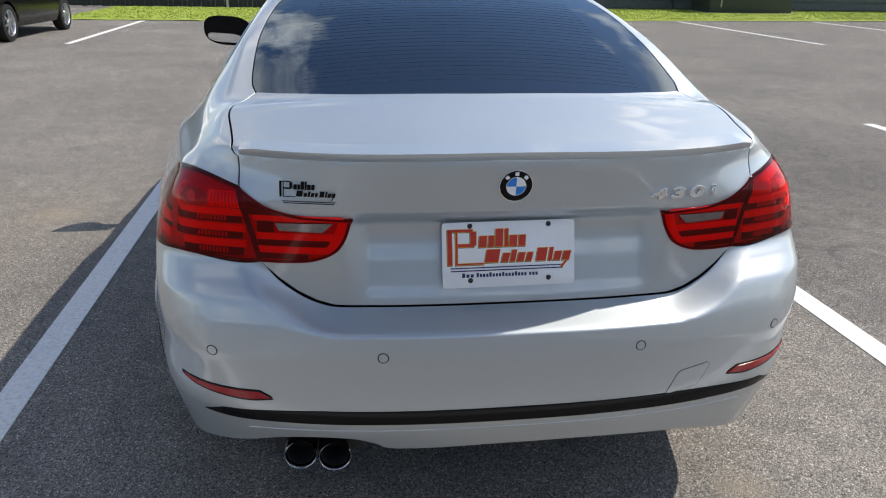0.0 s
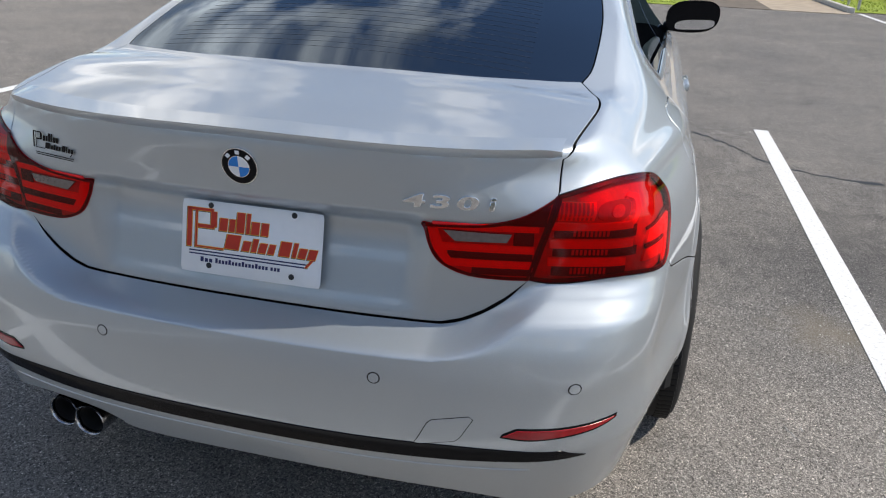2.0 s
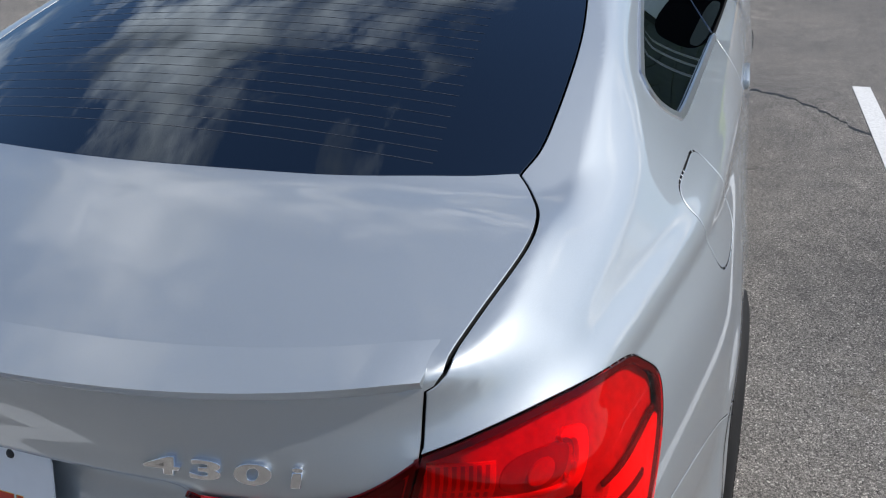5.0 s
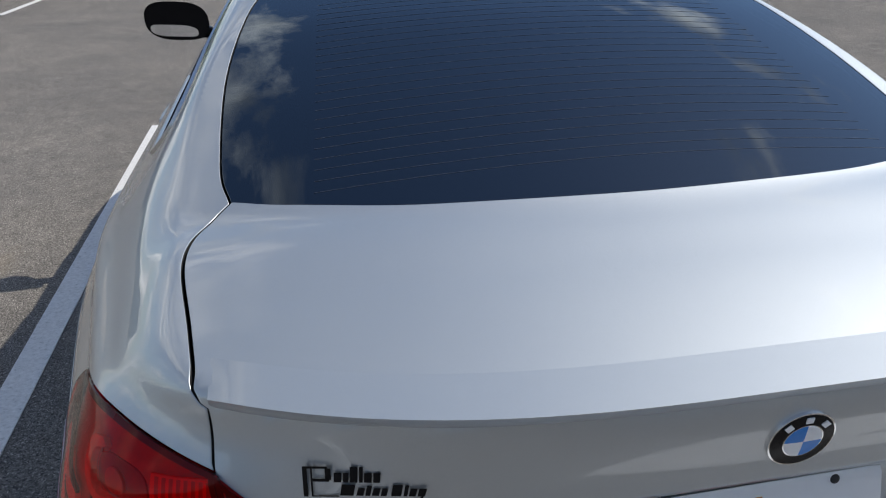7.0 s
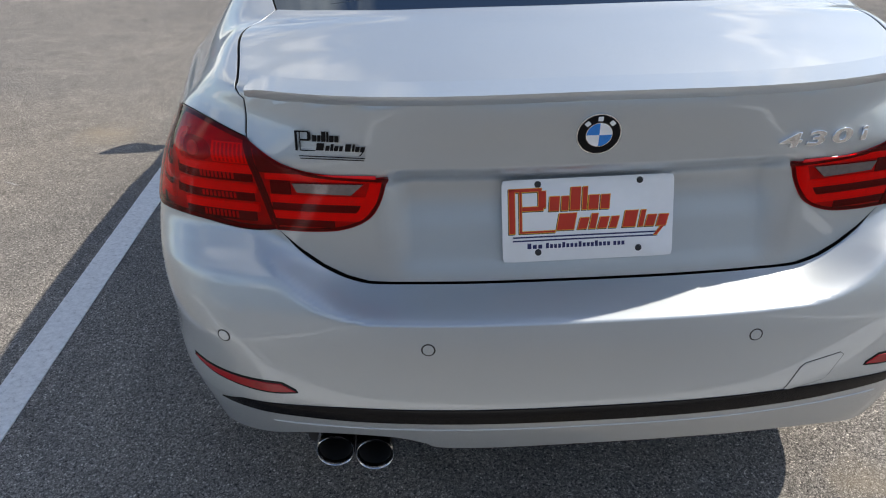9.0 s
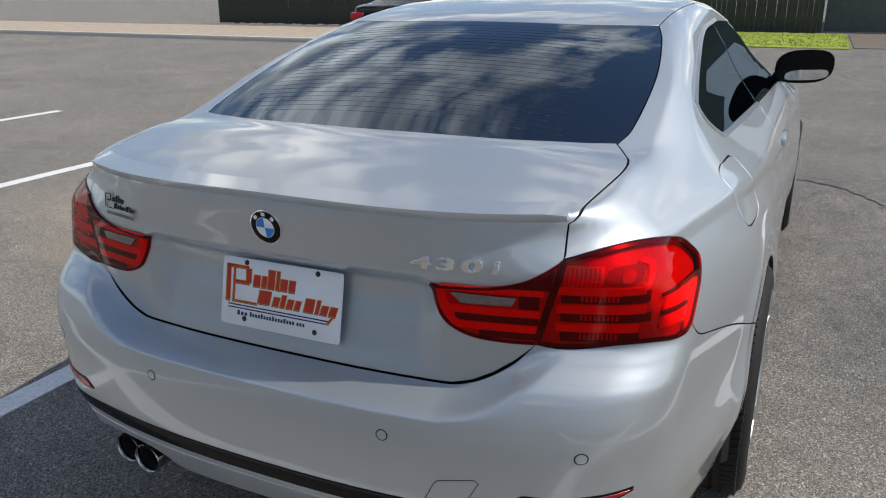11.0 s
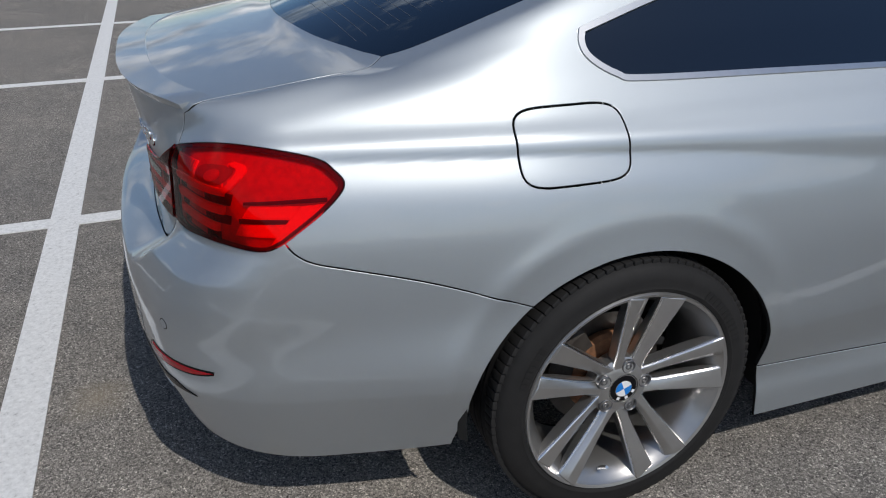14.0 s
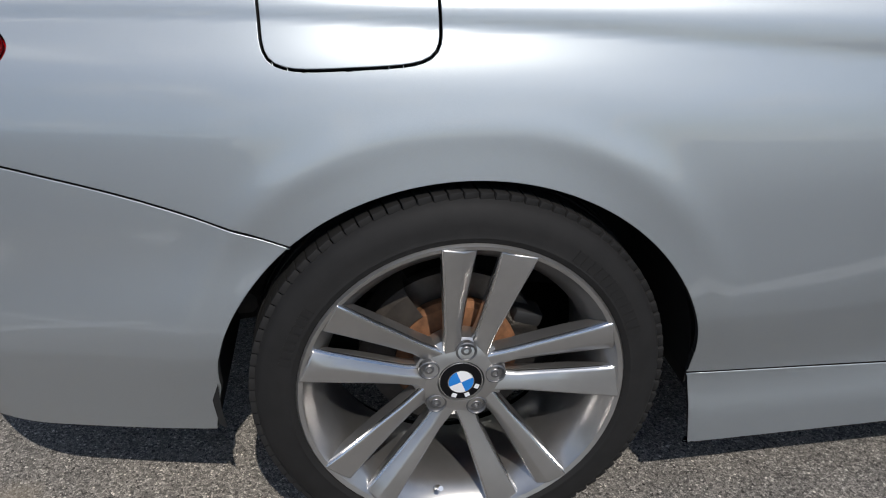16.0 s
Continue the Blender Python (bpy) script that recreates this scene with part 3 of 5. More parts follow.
def panel(name, aim, edge, material, parent, label="", size=0.02, lift=0.0, depth=0.014, hole=None, flip=False, shift=None, gap=0.0024):
    """One panel of the car: the skin inside an outline, with its edges turned inward. flip lays it on the other side of the car."""
    q = inset(aim.flat(snap(edge)), gap)
    outlines = [q] if hole is None else halves(q, inset(aim.flat(snap(hole)), -gap))
    flat, faces = cells(outlines, size)
    p = aim.lay(flat)
    nrm = slope(p)
    p = p + nrm * lift
    if shift is not None:
        p = p + shift(p)[:, None] * nrm
    if flip:
        p, nrm = p * (-1, 1, 1), nrm * (-1, 1, 1)
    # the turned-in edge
    use = {}
    for f in faces:
        for a, b in zip(f, f[1:] + f[:1]):
            use[(a, b)] = use.get((a, b), 0) + 1
    rim = [(a, b) for a, b in use if (b, a) not in use]
    rim_at = {}
    verts = [Vector(v) for v in p]
    norms = [Vector(v) for v in nrm]
    out_of = {}
    for a, b in rim:
        t = (p[b] - p[a])
        for v in (a, b):
            s = np.cross(t, nrm[v])
            out_of[v] = out_of.get(v, 0) + s / max(np.linalg.norm(s), 1e-9)
    spin = sum(np.dot(np.cross(p[f[1]] - p[f[0]], p[f[-1]] - p[f[0]]), nrm[f[0]]) for f in faces)
    turn = spin < 0
    for v, s in out_of.items():
        s = s / max(np.linalg.norm(s), 1e-9) * (-1 if turn else 1)
        ids = []
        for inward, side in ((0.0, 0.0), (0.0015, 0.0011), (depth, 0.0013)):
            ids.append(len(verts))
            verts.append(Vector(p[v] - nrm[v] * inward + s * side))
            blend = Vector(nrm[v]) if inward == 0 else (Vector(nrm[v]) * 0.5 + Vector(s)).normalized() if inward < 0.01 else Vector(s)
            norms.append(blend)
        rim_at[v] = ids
    all_faces = [list(f) for f in faces]
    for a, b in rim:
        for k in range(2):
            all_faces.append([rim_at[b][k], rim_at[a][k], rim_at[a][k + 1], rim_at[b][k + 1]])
    if turn:
        all_faces = [f[::-1] for f in all_faces]
    me = bpy.data.meshes.new(name)
    me.from_pydata(verts, [], all_faces)
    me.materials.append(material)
    # deep flanges are painted black as gap shade, though really body-coloured
    me.materials.append(inner_shade_black)
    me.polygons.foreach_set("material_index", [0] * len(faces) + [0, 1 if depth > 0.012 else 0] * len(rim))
    me.shade_smooth()
    me.normals_split_custom_set_from_vertices(norms)
    ob = new(name, me)
    ob.parent = parent
    return tagged(ob, label)


# ---- the silver coupe ----
car = tagged(new("car"), "clean silver coupe with tinted windows parked on asphalt", "car")
AROUND = Aim()
FROM_BEHIND, FROM_SIDE, FROM_ABOVE = Aim((0, 1, 0)), Aim((-1, 0, 0)), Aim((0, 0, -1))
CORNER = Aim((-0.62, 0.35, -0.5), (0, 1, -0.06))
LAMP_AIM = Aim((-0.55, 0.8, -0.12))


def arch(a0, a1, hub=HUB, steps=14, rx=0.385, rz=0.352):
    """Places along a wheel arch between two angles, nought being straight up."""
    return [(0.93, hub + rx * math.sin(radians(a)), AXLE + rz * math.cos(radians(a))) for a in np.linspace(a0, a1, steps)]


G1, G2 = (0.598, 0.163, 0.925), (0.560, 0.129, 0.757)
LID_END = (0.603, 0.177, 0.988)
SEAM0, SEAM1 = (0.810, 0.328, 0.775), arch(-40, -40, steps=1)[0]
DOOR_TOP, DOOR_LOW = (0.785, 1.98, 0.985), (0.89, 2.11, 0.262)
lamp_top = [G1, (0.69, 0.27, 0.934), (0.757, 0.37, 0.931), (0.782, 0.411, 0.921), (0.797, 0.438, 0.902), (0.804, 0.450, 0.880), (0.810, 0.438, 0.858), (0.812, 0.40, 0.824), SEAM0]
lamp_low = [SEAM0, (0.785, 0.30, 0.757), (0.744, 0.263, 0.749), (0.65, 0.18, 0.750), G2]
seam = [SEAM0, (0.822, 0.345, 0.752), (0.839, 0.378, 0.732), (0.862, 0.45, 0.713), (0.90, 0.60, 0.672), SEAM1]
deck_gap = [LID_END, (0.62, 0.30, 1.015), (0.637, 0.42, 1.035), (0.633, 0.495, 1.047), (0.615, 0.55, 1.063), (0.588, 0.585, 1.074)]
glass_side = [deck_gap[-1], (0.606, 0.68, 1.113), (0.598, 0.95, 1.19), (0.560, 1.2, 1.268), (0.525, 1.33, 1.30)]
roof_edge = [glass_side[-1], (0.53, 1.9, 1.335), (0.53, 2.3, 1.32), (0.55, 2.62, 1.26)]
window_top = [(0.60, 2.60, 1.24), (0.615, 2.1, 1.285), (0.625, 1.7, 1.265), (0.655, 1.3, 1.19), (0.69, 1.03, 1.118)]
window_tail = [window_top[-1], (0.700, 0.992, 1.10), (0.725, 0.995, 1.06), (0.75, 1.05, 1.022), (0.763, 1.12, 1.011)]
belt = [window_tail[-1], (0.775, 1.5, 1.0), DOOR_TOP]
door_edge = [DOOR_TOP, (0.85, 1.93, 0.88), (0.878, 1.915, 0.80), (0.90, 1.97, 0.60), (0.90, 2.05, 0.40), DOOR_LOW]
sill_seam = [DOOR_LOW, (0.92, 1.75, 0.280), arch(96, 96, steps=1)[0]]

side_edge = outline([G1, LID_END], deck_gap, glass_side, roof_edge, [roof_edge[-1], window_top[0]], window_top, window_tail, belt, door_edge, sill_seam,
                    arch(96, -40), seam[::-1], lamp_top[::-1])
fuel = np.array([(3.0, 0.914 + v[0], 0.909 + v[1]) for v in rounded_box(0, 0, 0.238, 0.138, 0.03, 5.0, 64)])
fuel = strike(fuel, np.broadcast_to(np.array((-1.0, 0, 0)), fuel.shape))

fuel_hole = FROM_SIDE.lay(inset(FROM_SIDE.flat(fuel), -0.0024))

glass_edge = outline(deck_gap[-1:] + [(0.5, 0.546, 1.076), (0.3, 0.487, 1.078), (0, 0.458, 1.08), (-0.3, 0.487, 1.078), (-0.5, 0.546, 1.076), (-0.588, 0.585, 1.074)],
                     [(-x, y, z) for x, y, z in glass_side], [(-0.525, 1.33, 1.3), (-0.3, 1.24, 1.3), (0, 1.215, 1.3), (0.3, 1.24, 1.3), (0.525, 1.33, 1.3)], glass_side[::-1])
roof_outline = outline([(0.525, 1.33, 1.3), (0.3, 1.24, 1.3), (0, 1.215, 1.3), (-0.3, 1.24, 1.3), (-0.525, 1.33, 1.3)], [(-x, y, z) for x, y, z in roof_edge],
                       [(-0.55, 2.62, 1.26), (0, 2.55, 1.3), (0.55, 2.62, 1.26)], roof_edge[::-1])

low = [(x, 0.1, float(lid_edge(x))) for x in np.linspace(-0.56, 0.56, 29)]
low_on = [tuple(p) for p in strike(np.array([(x, -1.0, z + 0.001) for x, _, z in low]), np.broadcast_to(np.array((0, 1.0, 0)), (29, 3)))]
lid_low = np.array(low_on + [(0.57, 0.135, 0.80), (0.588, 0.15, 0.88), (0.592, 0.155, 0.900)] + [(-0.592, 0.155, 0.900), (-0.588, 0.15, 0.88), (-0.57, 0.135, 0.80)])
lid_high = outline([(-0.592, 0.155, 0.900), (-0.598, 0.163, 0.925), (-0.603, 0.177, 0.988)], [(-x, y, z) for x, y, z in deck_gap],
                   [(-0.588, 0.585, 1.074), (-0.5, 0.546, 1.076), (-0.3, 0.487, 1.078), (0, 0.458, 1.08), (0.3, 0.487, 1.078), (0.5, 0.546, 1.076), (0.588, 0.585, 1.074)],
                   deck_gap[::-1], [(0.603, 0.177, 0.988), (0.598, 0.163, 0.925), (0.592, 0.155, 0.900)])
# the straight joint at z = 0.90 follows the skin
joint = [(x, 0, 0.900) for x in np.linspace(0.58, -0.58, 41)]
joint_on = strike(np.array([(x, -1.0, z) for x, _, z in joint]), np.broadcast_to(np.array((0, 1.0, 0)), (41, 3)))
lid_high = np.vstack([lid_high, joint_on])

lower_edge = [(0.875, 0.640, 0.240), (0.81, 0.42, 0.234), (0.70, 0.22, 0.245), (0.5, 0.07, 0.285), (0.25, 0.03, 0.308), (0, 0.03, 0.314)]
# the lip is cut away round the exhaust on one side
lower_left = [(0, 0.03, 0.314), (-0.26, 0.03, 0.309), (-0.31, 0.04, 0.330), (-0.36, 0.045, 0.348), (-0.44, 0.055, 0.353), (-0.53, 0.085, 0.350), (-0.60, 0.13, 0.338), (-0.67, 0.18, 0.315), (-0.74, 0.26, 0.280), (-0.82, 0.44, 0.245), (-0.875, 0.640, 0.240)]
bumper_edge = outline([(-x, y, z) for x, y, z in lamp_low], [(-0.56, 0.129, 0.757)] + low_on[1:-1] + [G2], lamp_low[::-1], seam, arch(-40, -88) + [(0.925, 0.662, 0.33), (0.905, 0.650, 0.285), lower_edge[0]],
                      lower_edge + lower_left[1:],
                      [(-x, y, z) for x, y, z in arch(-40, -88) + [(0.925, 0.662, 0.33), (0.905, 0.650, 0.285), lower_edge[0]]][::-1], [(-x, y, z) for x, y, z in seam][::-1], each=5)

bumper = panel("rear_bumper", AROUND, bumper_edge, paint, car, "silver bumper cover", size=(0.008, 0.0055), gap=0.0026)
lid_low = lid_low * (0.9945, 1, 1)
lid_low[:29, 2] += 0.0018
lid_low[:29] = strike(lid_low[:29] - np.array((0, 1.0, 0)), np.broadcast_to(np.array((0, 1.0, 0)), (29, 3)))
lid_high = lid_high * (0.9945, 1, 1)
lid = panel("boot_lid", FROM_BEHIND, lid_low, paint, car, "silver boot lid", size=(0.014, 0.0065), gap=0.0)
panel("lid_top", Aim((0, 0.75, -0.66)), lid_high, paint, lid, "silver lid deck", size=0.018, gap=0.0)
for flip in (False, True):
    side = panel("side_panel", CORNER, side_edge, paint, car, "silver body side", size=(0.018, 0.0075), gap=0.0024, hole=fuel_hole if not flip else None, flip=flip)
    if not flip:
        panel("fuel_flap", FROM_SIDE, fuel, paint, side, "closed fuel flap", size=(0.02, 0.0075), gap=0.0012)
panel("rear_window", FROM_ABOVE, glass_edge, tint, car, "dark tinted glass", size=0.03, lift=-0.001, depth=0.006)
panel("roof", FROM_ABOVE, roof_outline, paint, car, "silver roof", size=0.04)

# sills, doors, front end
sill_edge = outline(sill_seam[::-1], [DOOR_LOW, (0.90, 2.9, 0.24), (0.91, 3.46, 0.27)], arch(-92, -112, HUB2, 5), [arch(-112, -112, HUB2, 1)[0], (0.90, 3.3, 0.15), (0.90, 2.0, 0.148), (0.90, 1.49, 0.148), (0.90, 1.450, 0.150)], [(0.90, 1.450, 0.150), (0.91, 1.440, 0.235), arch(96, 96, steps=1)[0]])
door_front = [(0.80, 3.18, 0.955), (0.87, 3.2, 0.80), (0.90, 3.16, 0.5), (0.90, 3.1, 0.24)]
door_outline = outline(door_edge, [DOOR_LOW, (0.9, 2.6, 0.245), (0.90, 3.1, 0.24)], door_front[::-1], [door_front[0], (0.795, 2.5, 0.972), DOOR_TOP])
wing_outline = outline([(0.90, 3.1, 0.24), (0.91, 3.30, 0.25), arch(-96, -96, HUB2, 1)[0]], arch(-96, 80, HUB2), [arch(80, 80, HUB2, 1)[0], (0.80, 4.40, 0.62), (0.72, 4.40, 0.80), (0.70, 4.2, 0.86), (0.735, 3.5, 0.955), (0.70, 3.34, 0.98)], [(0.70, 3.34, 0.98), door_front[0]], door_front)
hood_outline = outline([(-0.70, 3.34, 0.98), (-0.735, 3.5, 0.955), (-0.70, 4.2, 0.86), (-0.6, 4.42, 0.78), (-0.3, 4.52, 0.75), (0, 4.54, 0.75), (0.3, 4.52, 0.75), (0.6, 4.42, 0.78), (0.70, 4.2, 0.86), (0.735, 3.5, 0.955), (0.70, 3.34, 0.98)],
                       [(0.70, 3.34, 0.98), (0.4, 3.42, 0.98), (0, 3.44, 0.98), (-0.4, 3.42, 0.98), (-0.70, 3.34, 0.98)])
screen_outline = outline([(-0.55, 2.62, 1.26), (0, 2.55, 1.3), (0.55, 2.62, 1.26)], [(0.55, 2.62, 1.26), (0.64, 3.0, 1.12), (0.69, 3.32, 0.99)],
                         [(0.69, 3.32, 0.99), (0.4, 3.40, 0.98), (0, 3.42, 0.98), (-0.4, 3.40, 0.98), (-0.69, 3.32, 0.99)], [(-0.69, 3.32, 0.99), (-0.64, 3.0, 1.12), (-0.55, 2.62, 1.26)])
pillar_outline = outline([(0.55, 2.62, 1.26), (0.64, 3.0, 1.12), (0.70, 3.34, 0.98)], [(0.70, 3.34, 0.98), (0.80, 3.18, 0.955)], [(0.80, 3.18, 0.955), (0.72, 3.0, 1.06), (0.66, 2.8, 1.16), (0.60, 2.60, 1.24)], [(0.60, 2.60, 1.24), (0.55, 2.62, 1.26)])
nose_edge = [arch(84, 84, HUB2, 1)[0], (0.80, 4.42, 0.61), (0.6, 4.5, 0.74), (0.3, 4.56, 0.74), (0, 4.6, 0.74)]
nose_low = [(0.90, 4.27, 0.22), (0.7, 4.5, 0.2), (0.35, 4.6, 0.2), (0, 4.6, 0.2)]
left = lambda pts: [(-x, y, z) for x, y, z in pts]
nose_outline = outline([nose_low[0], nose_edge[0]], nose_edge[:-1] + left(nose_edge)[::-1], [left(nose_edge)[0], left(nose_low)[0]], left(nose_low)[:-1] + nose_low[::-1])
quarter_glass = outline(window_top[1:], window_tail, belt, [DOOR_TOP, (0.70, 2.0, 1.13), (0.62, 2.02, 1.283), window_top[1]])
door_glass = outline([(0.78, 2.005, 0.985), (0.795, 2.5, 0.972), (0.80, 3.16, 0.957)], [(0.80, 3.16, 0.957), (0.72, 3.0, 1.06), (0.66, 2.8, 1.16), (0.60, 2.60, 1.24)], [(0.60, 2.60, 1.24), (0.61, 2.35, 1.275), (0.612, 2.035, 1.283)], [(0.612, 2.035, 1.283), (0.70, 2.015, 1.13), (0.78, 2.005, 0.985)])

for flip in (False, True):
    s = -1 if flip else 1
    panel("sill", FROM_SIDE, sill_edge, paint, car, "silver sill skirt", size=0.05, flip=flip)
    door = panel("door", FROM_SIDE, door_outline, paint, car, "silver door", size=0.04, flip=flip)
    # door handle: a bar on two stems
    bm = bmesh.new()
    hx, hy, hz = 0.868, 2.128, 0.843
    boxed(bm, (s * (hx + 0.022) - 0.011, hy - 0.115, hz - 0.016), (s * (hx + 0.022) + 0.011, hy + 0.115, hz + 0.016), 0.010)
    for k in (-0.085, 0.085):
        boxed(bm, (s * hx - 0.018, hy + k - 0.02, hz - 0.012), (s * hx + 0.018, hy + k + 0.02, hz + 0.012), 0.005)
    part("handle", bm, paint, door, "silver door handle")
    panel("front_wing", FROM_SIDE, wing_outline, paint, car, size=0.05, flip=flip)
    panel("windscreen_pillar", Aim((-0.8, -0.2, -0.5)), pillar_outline, paint, car, size=0.05, flip=flip)
    qg = panel("quarter_window", Aim((-0.9, 0, -0.35)), quarter_glass, tint, car, "dark tinted glass", size=0.05, lift=-0.004, depth=0.005, flip=flip, gap=0.004)
    panel("door_window", Aim((-0.9, 0, -0.35)), door_glass, tint, car, "dark tinted glass", size=0.05, lift=-0.004, depth=0.005, flip=flip, gap=0.004)
    # satin trim round the side windows
    path = [p for seg in (window_top[1:], window_tail[1:], belt[1:]) for p in seg]
    pts = spline(np.array(path), 6)
    a = Aim((-0.9, 0, -0.35))
    on = a.lay(a.flat(pts))
    nr = slope(on)
    bm = bmesh.new()
    secs = []
    for i in range(len(on)):
        t = Vector(on[min(i + 1, len(on) - 1)] - on[max(i - 1, 0)]).normalized()
        up = Vector(nr[i])
        w = up.cross(t).normalized() * 0.0085
        o = Vector(on[i]) - up * 0.002
        sec = [o - w, o - w * 0.8 + up * 0.006, o + w * 0.8 + up * 0.006, o + w]
        secs.append([Vector((s * q.x, q.y, q.z)) for q in sec])
    swept(bm, secs)
    bmesh.ops.recalc_face_normals(bm, faces=bm.faces)
    part("window_trim", bm, satin, qg, "satin aluminium window trim")
    # mirror on a short arm
    bm = bmesh.new()
    rings = []
    for k in range(9):
        t = k / 8
        r = math.sin(math.pi * min(1, 0.18 + 0.82 * t) * 0.5) if t < 1 else 0
        y = 2.91 + 0.11 * (1 - math.cos(t * math.pi / 2)) + 0.045 * t
        f = math.cos(t * math.pi / 2) ** 0.55 if t < 1 else 0.04
        rings.append([(s * (0.925 + 0.125 * f * math.copysign(abs(math.cos(q)) ** 0.7, math.cos(q)) - 0.01), y, 1.043 + f * (0.076 if math.sin(q) > 0 else 0.076) * math.copysign(abs(math.sin(q)) ** 0.75, math.sin(q)) + 0.012 * math.cos(q) * f) for q in [2 * math.pi * i / 24 for i in range(24)]])
    swept(bm, rings)
    bmesh.ops.recalc_face_normals(bm, faces=bm.faces)
    mirror = part("door_mirror", bm, black_gloss, car, "gloss black door mirror")
    bm = bmesh.new()
    boxed(bm, (s * 0.84 - 0.06, 2.94, 0.965), (s * 0.84 + 0.06, 3.00, 1.01), 0.014)
    part("arm", bm, black_gloss, mirror)
    bm = bmesh.new()
    g = [(s * (0.928 + 0.092 * math.copysign(abs(math.cos(q)) ** 0.6, math.cos(q))), 2.906, 1.006 + 0.023 * math.copysign(abs(math.sin(q)) ** 0.65, math.sin(q)) + 0.011 * math.cos(q)) for q in [2 * math.pi * i / 28 for i in range(28)]]
    swept(bm, [g, [(x, y - 0.003, z) for x, y, z in g]])
    bmesh.ops.recalc_face_normals(bm, faces=bm.faces)
    part("mirror_glass", bm, mirror_glass, mirror, "mirror glass", smooth=False)
panel("bonnet", FROM_ABOVE, hood_outline, paint, car, "silver bonnet", size=0.05)
panel("windscreen", FROM_ABOVE, screen_outline, tint, car, "dark windscreen", size=0.05, depth=0.006)
panel("front_bumper", Aim((0, -1, 0)), nose_outline, paint, car, size=0.05)


# inner shell coloured near black as shade behind the gaps, with open wheel wells
def inner_shell():
    ys = np.concatenate([np.linspace(0.13, 0.5, 9), np.linspace(0.56, 1.54, 29), np.linspace(1.65, 3.3, 14), np.linspace(3.36, 4.36, 29)])
    rows = []
    for y in ys:
        low = 0.19 + 0.14 * ease((0.45 - y) / 0.3)
        for hub in (HUB, HUB2):
            d = abs(y - hub)
            if d < 0.40:
                low = max(low, AXLE + math.sqrt(0.16 - d * d))
        ph = np.radians(np.concatenate([np.linspace(-24, 84, 28), [90]]))
        d = np.stack([np.cos(ph), 0 * ph, np.sin(ph)], 1)
        p = strike(np.array((0, y, 0.6)) + 1.6 * d, -d, 1.6)
        p = p - d * 0.035 - slope(p) * (0.0, 1, 0.0) * 0.02
        p[:, 2] = np.maximum(p[:, 2], low)
        rows.append(p)
    return rows


rows = inner_shell()
bm = bmesh.new()
secs = []
for p in rows:
    right = [Vector(v) for v in p]
    secs.append([Vector((0, right[0].y, right[0].z))] + right + [Vector((-v.x, v.y, v.z)) for v in right[-2::-1]])
swept(bm, secs)
bmesh.ops.recalc_face_normals(bm, faces=bm.faces)
part("inner_structure", bm, inner_shade_black, car)
for hub in (HUB, HUB2):
    for s in (1, -1):
        bm = bmesh.new()
        lathe(bm, [(0.40, -0.36), (0.40, -0.035), (0.385, -0.02)], 30, radians(-98), radians(98))
        lathe(bm, [(0.05, -0.36), (0.40, -0.36)], 30, radians(-98), radians(98))
        bmesh.ops.transform(bm, matrix=pose(s * 0.915, hub, AXLE, 0, 0, 0) @ Matrix.Diagonal((s, 1, 1, 1)), verts=bm.verts)
        part("wheel_liner", bm, inner_shade_black, car)


# ---- tail lamps ----
def between(lo, hi, x0, x1, steps=12):
    """An outline in the lamp: between two heights and two widths, as seen from behind."""
    return np.array([(x, 0, lo) for x in np.linspace(x0, x1, steps)] + [(x, 0, hi) for x in np.linspace(x1, x0, steps)])


def on_lamp(pts):
    """Lays places given by (x, z) seen from behind on the skin."""
    pts = np.asarray(pts, float)
    return strike(np.stack([pts[:, 0], 0 * pts[:, 0] - 1, pts[:, 2]], 1), np.broadcast_to(np.array((0, 1.0, 0)), pts.shape))


def on_flank(pts):
    """Lays places given by (y, z) seen from the side on the skin."""
    pts = np.array([(2.0, y, z) for y, z in pts])
    return strike(pts, np.broadcast_to(np.array((-1.0, 0, 0)), pts.shape))


def ring_of(edge, aim, d):
    return aim.lay(inset(aim.flat(edge), d))


outer_edge = outline(lamp_top, lamp_low, [G2, (0.578, 0.145, 0.84), G1])
inner_top = [G1, (0.565, 0.14, 0.902), (0.525, 0.125, 0.880), (0.47, 0.115, 0.868), (0.359, 0.102, 0.8622)]
inner_tip = [inner_top[-1], (0.3515, 0.102, 0.8595), (0.351, 0.102, 0.853)]
inner_low = [inner_tip[-1], (0.362, 0.1, 0.822), (0.392, 0.1, 0.784), (0.44, 0.105, 0.763), (0.50, 0.115, 0.757), G2]
inner_edge = outline(inner_top, inner_tip, inner_low, [G2, (0.578, 0.145, 0.84), G1])

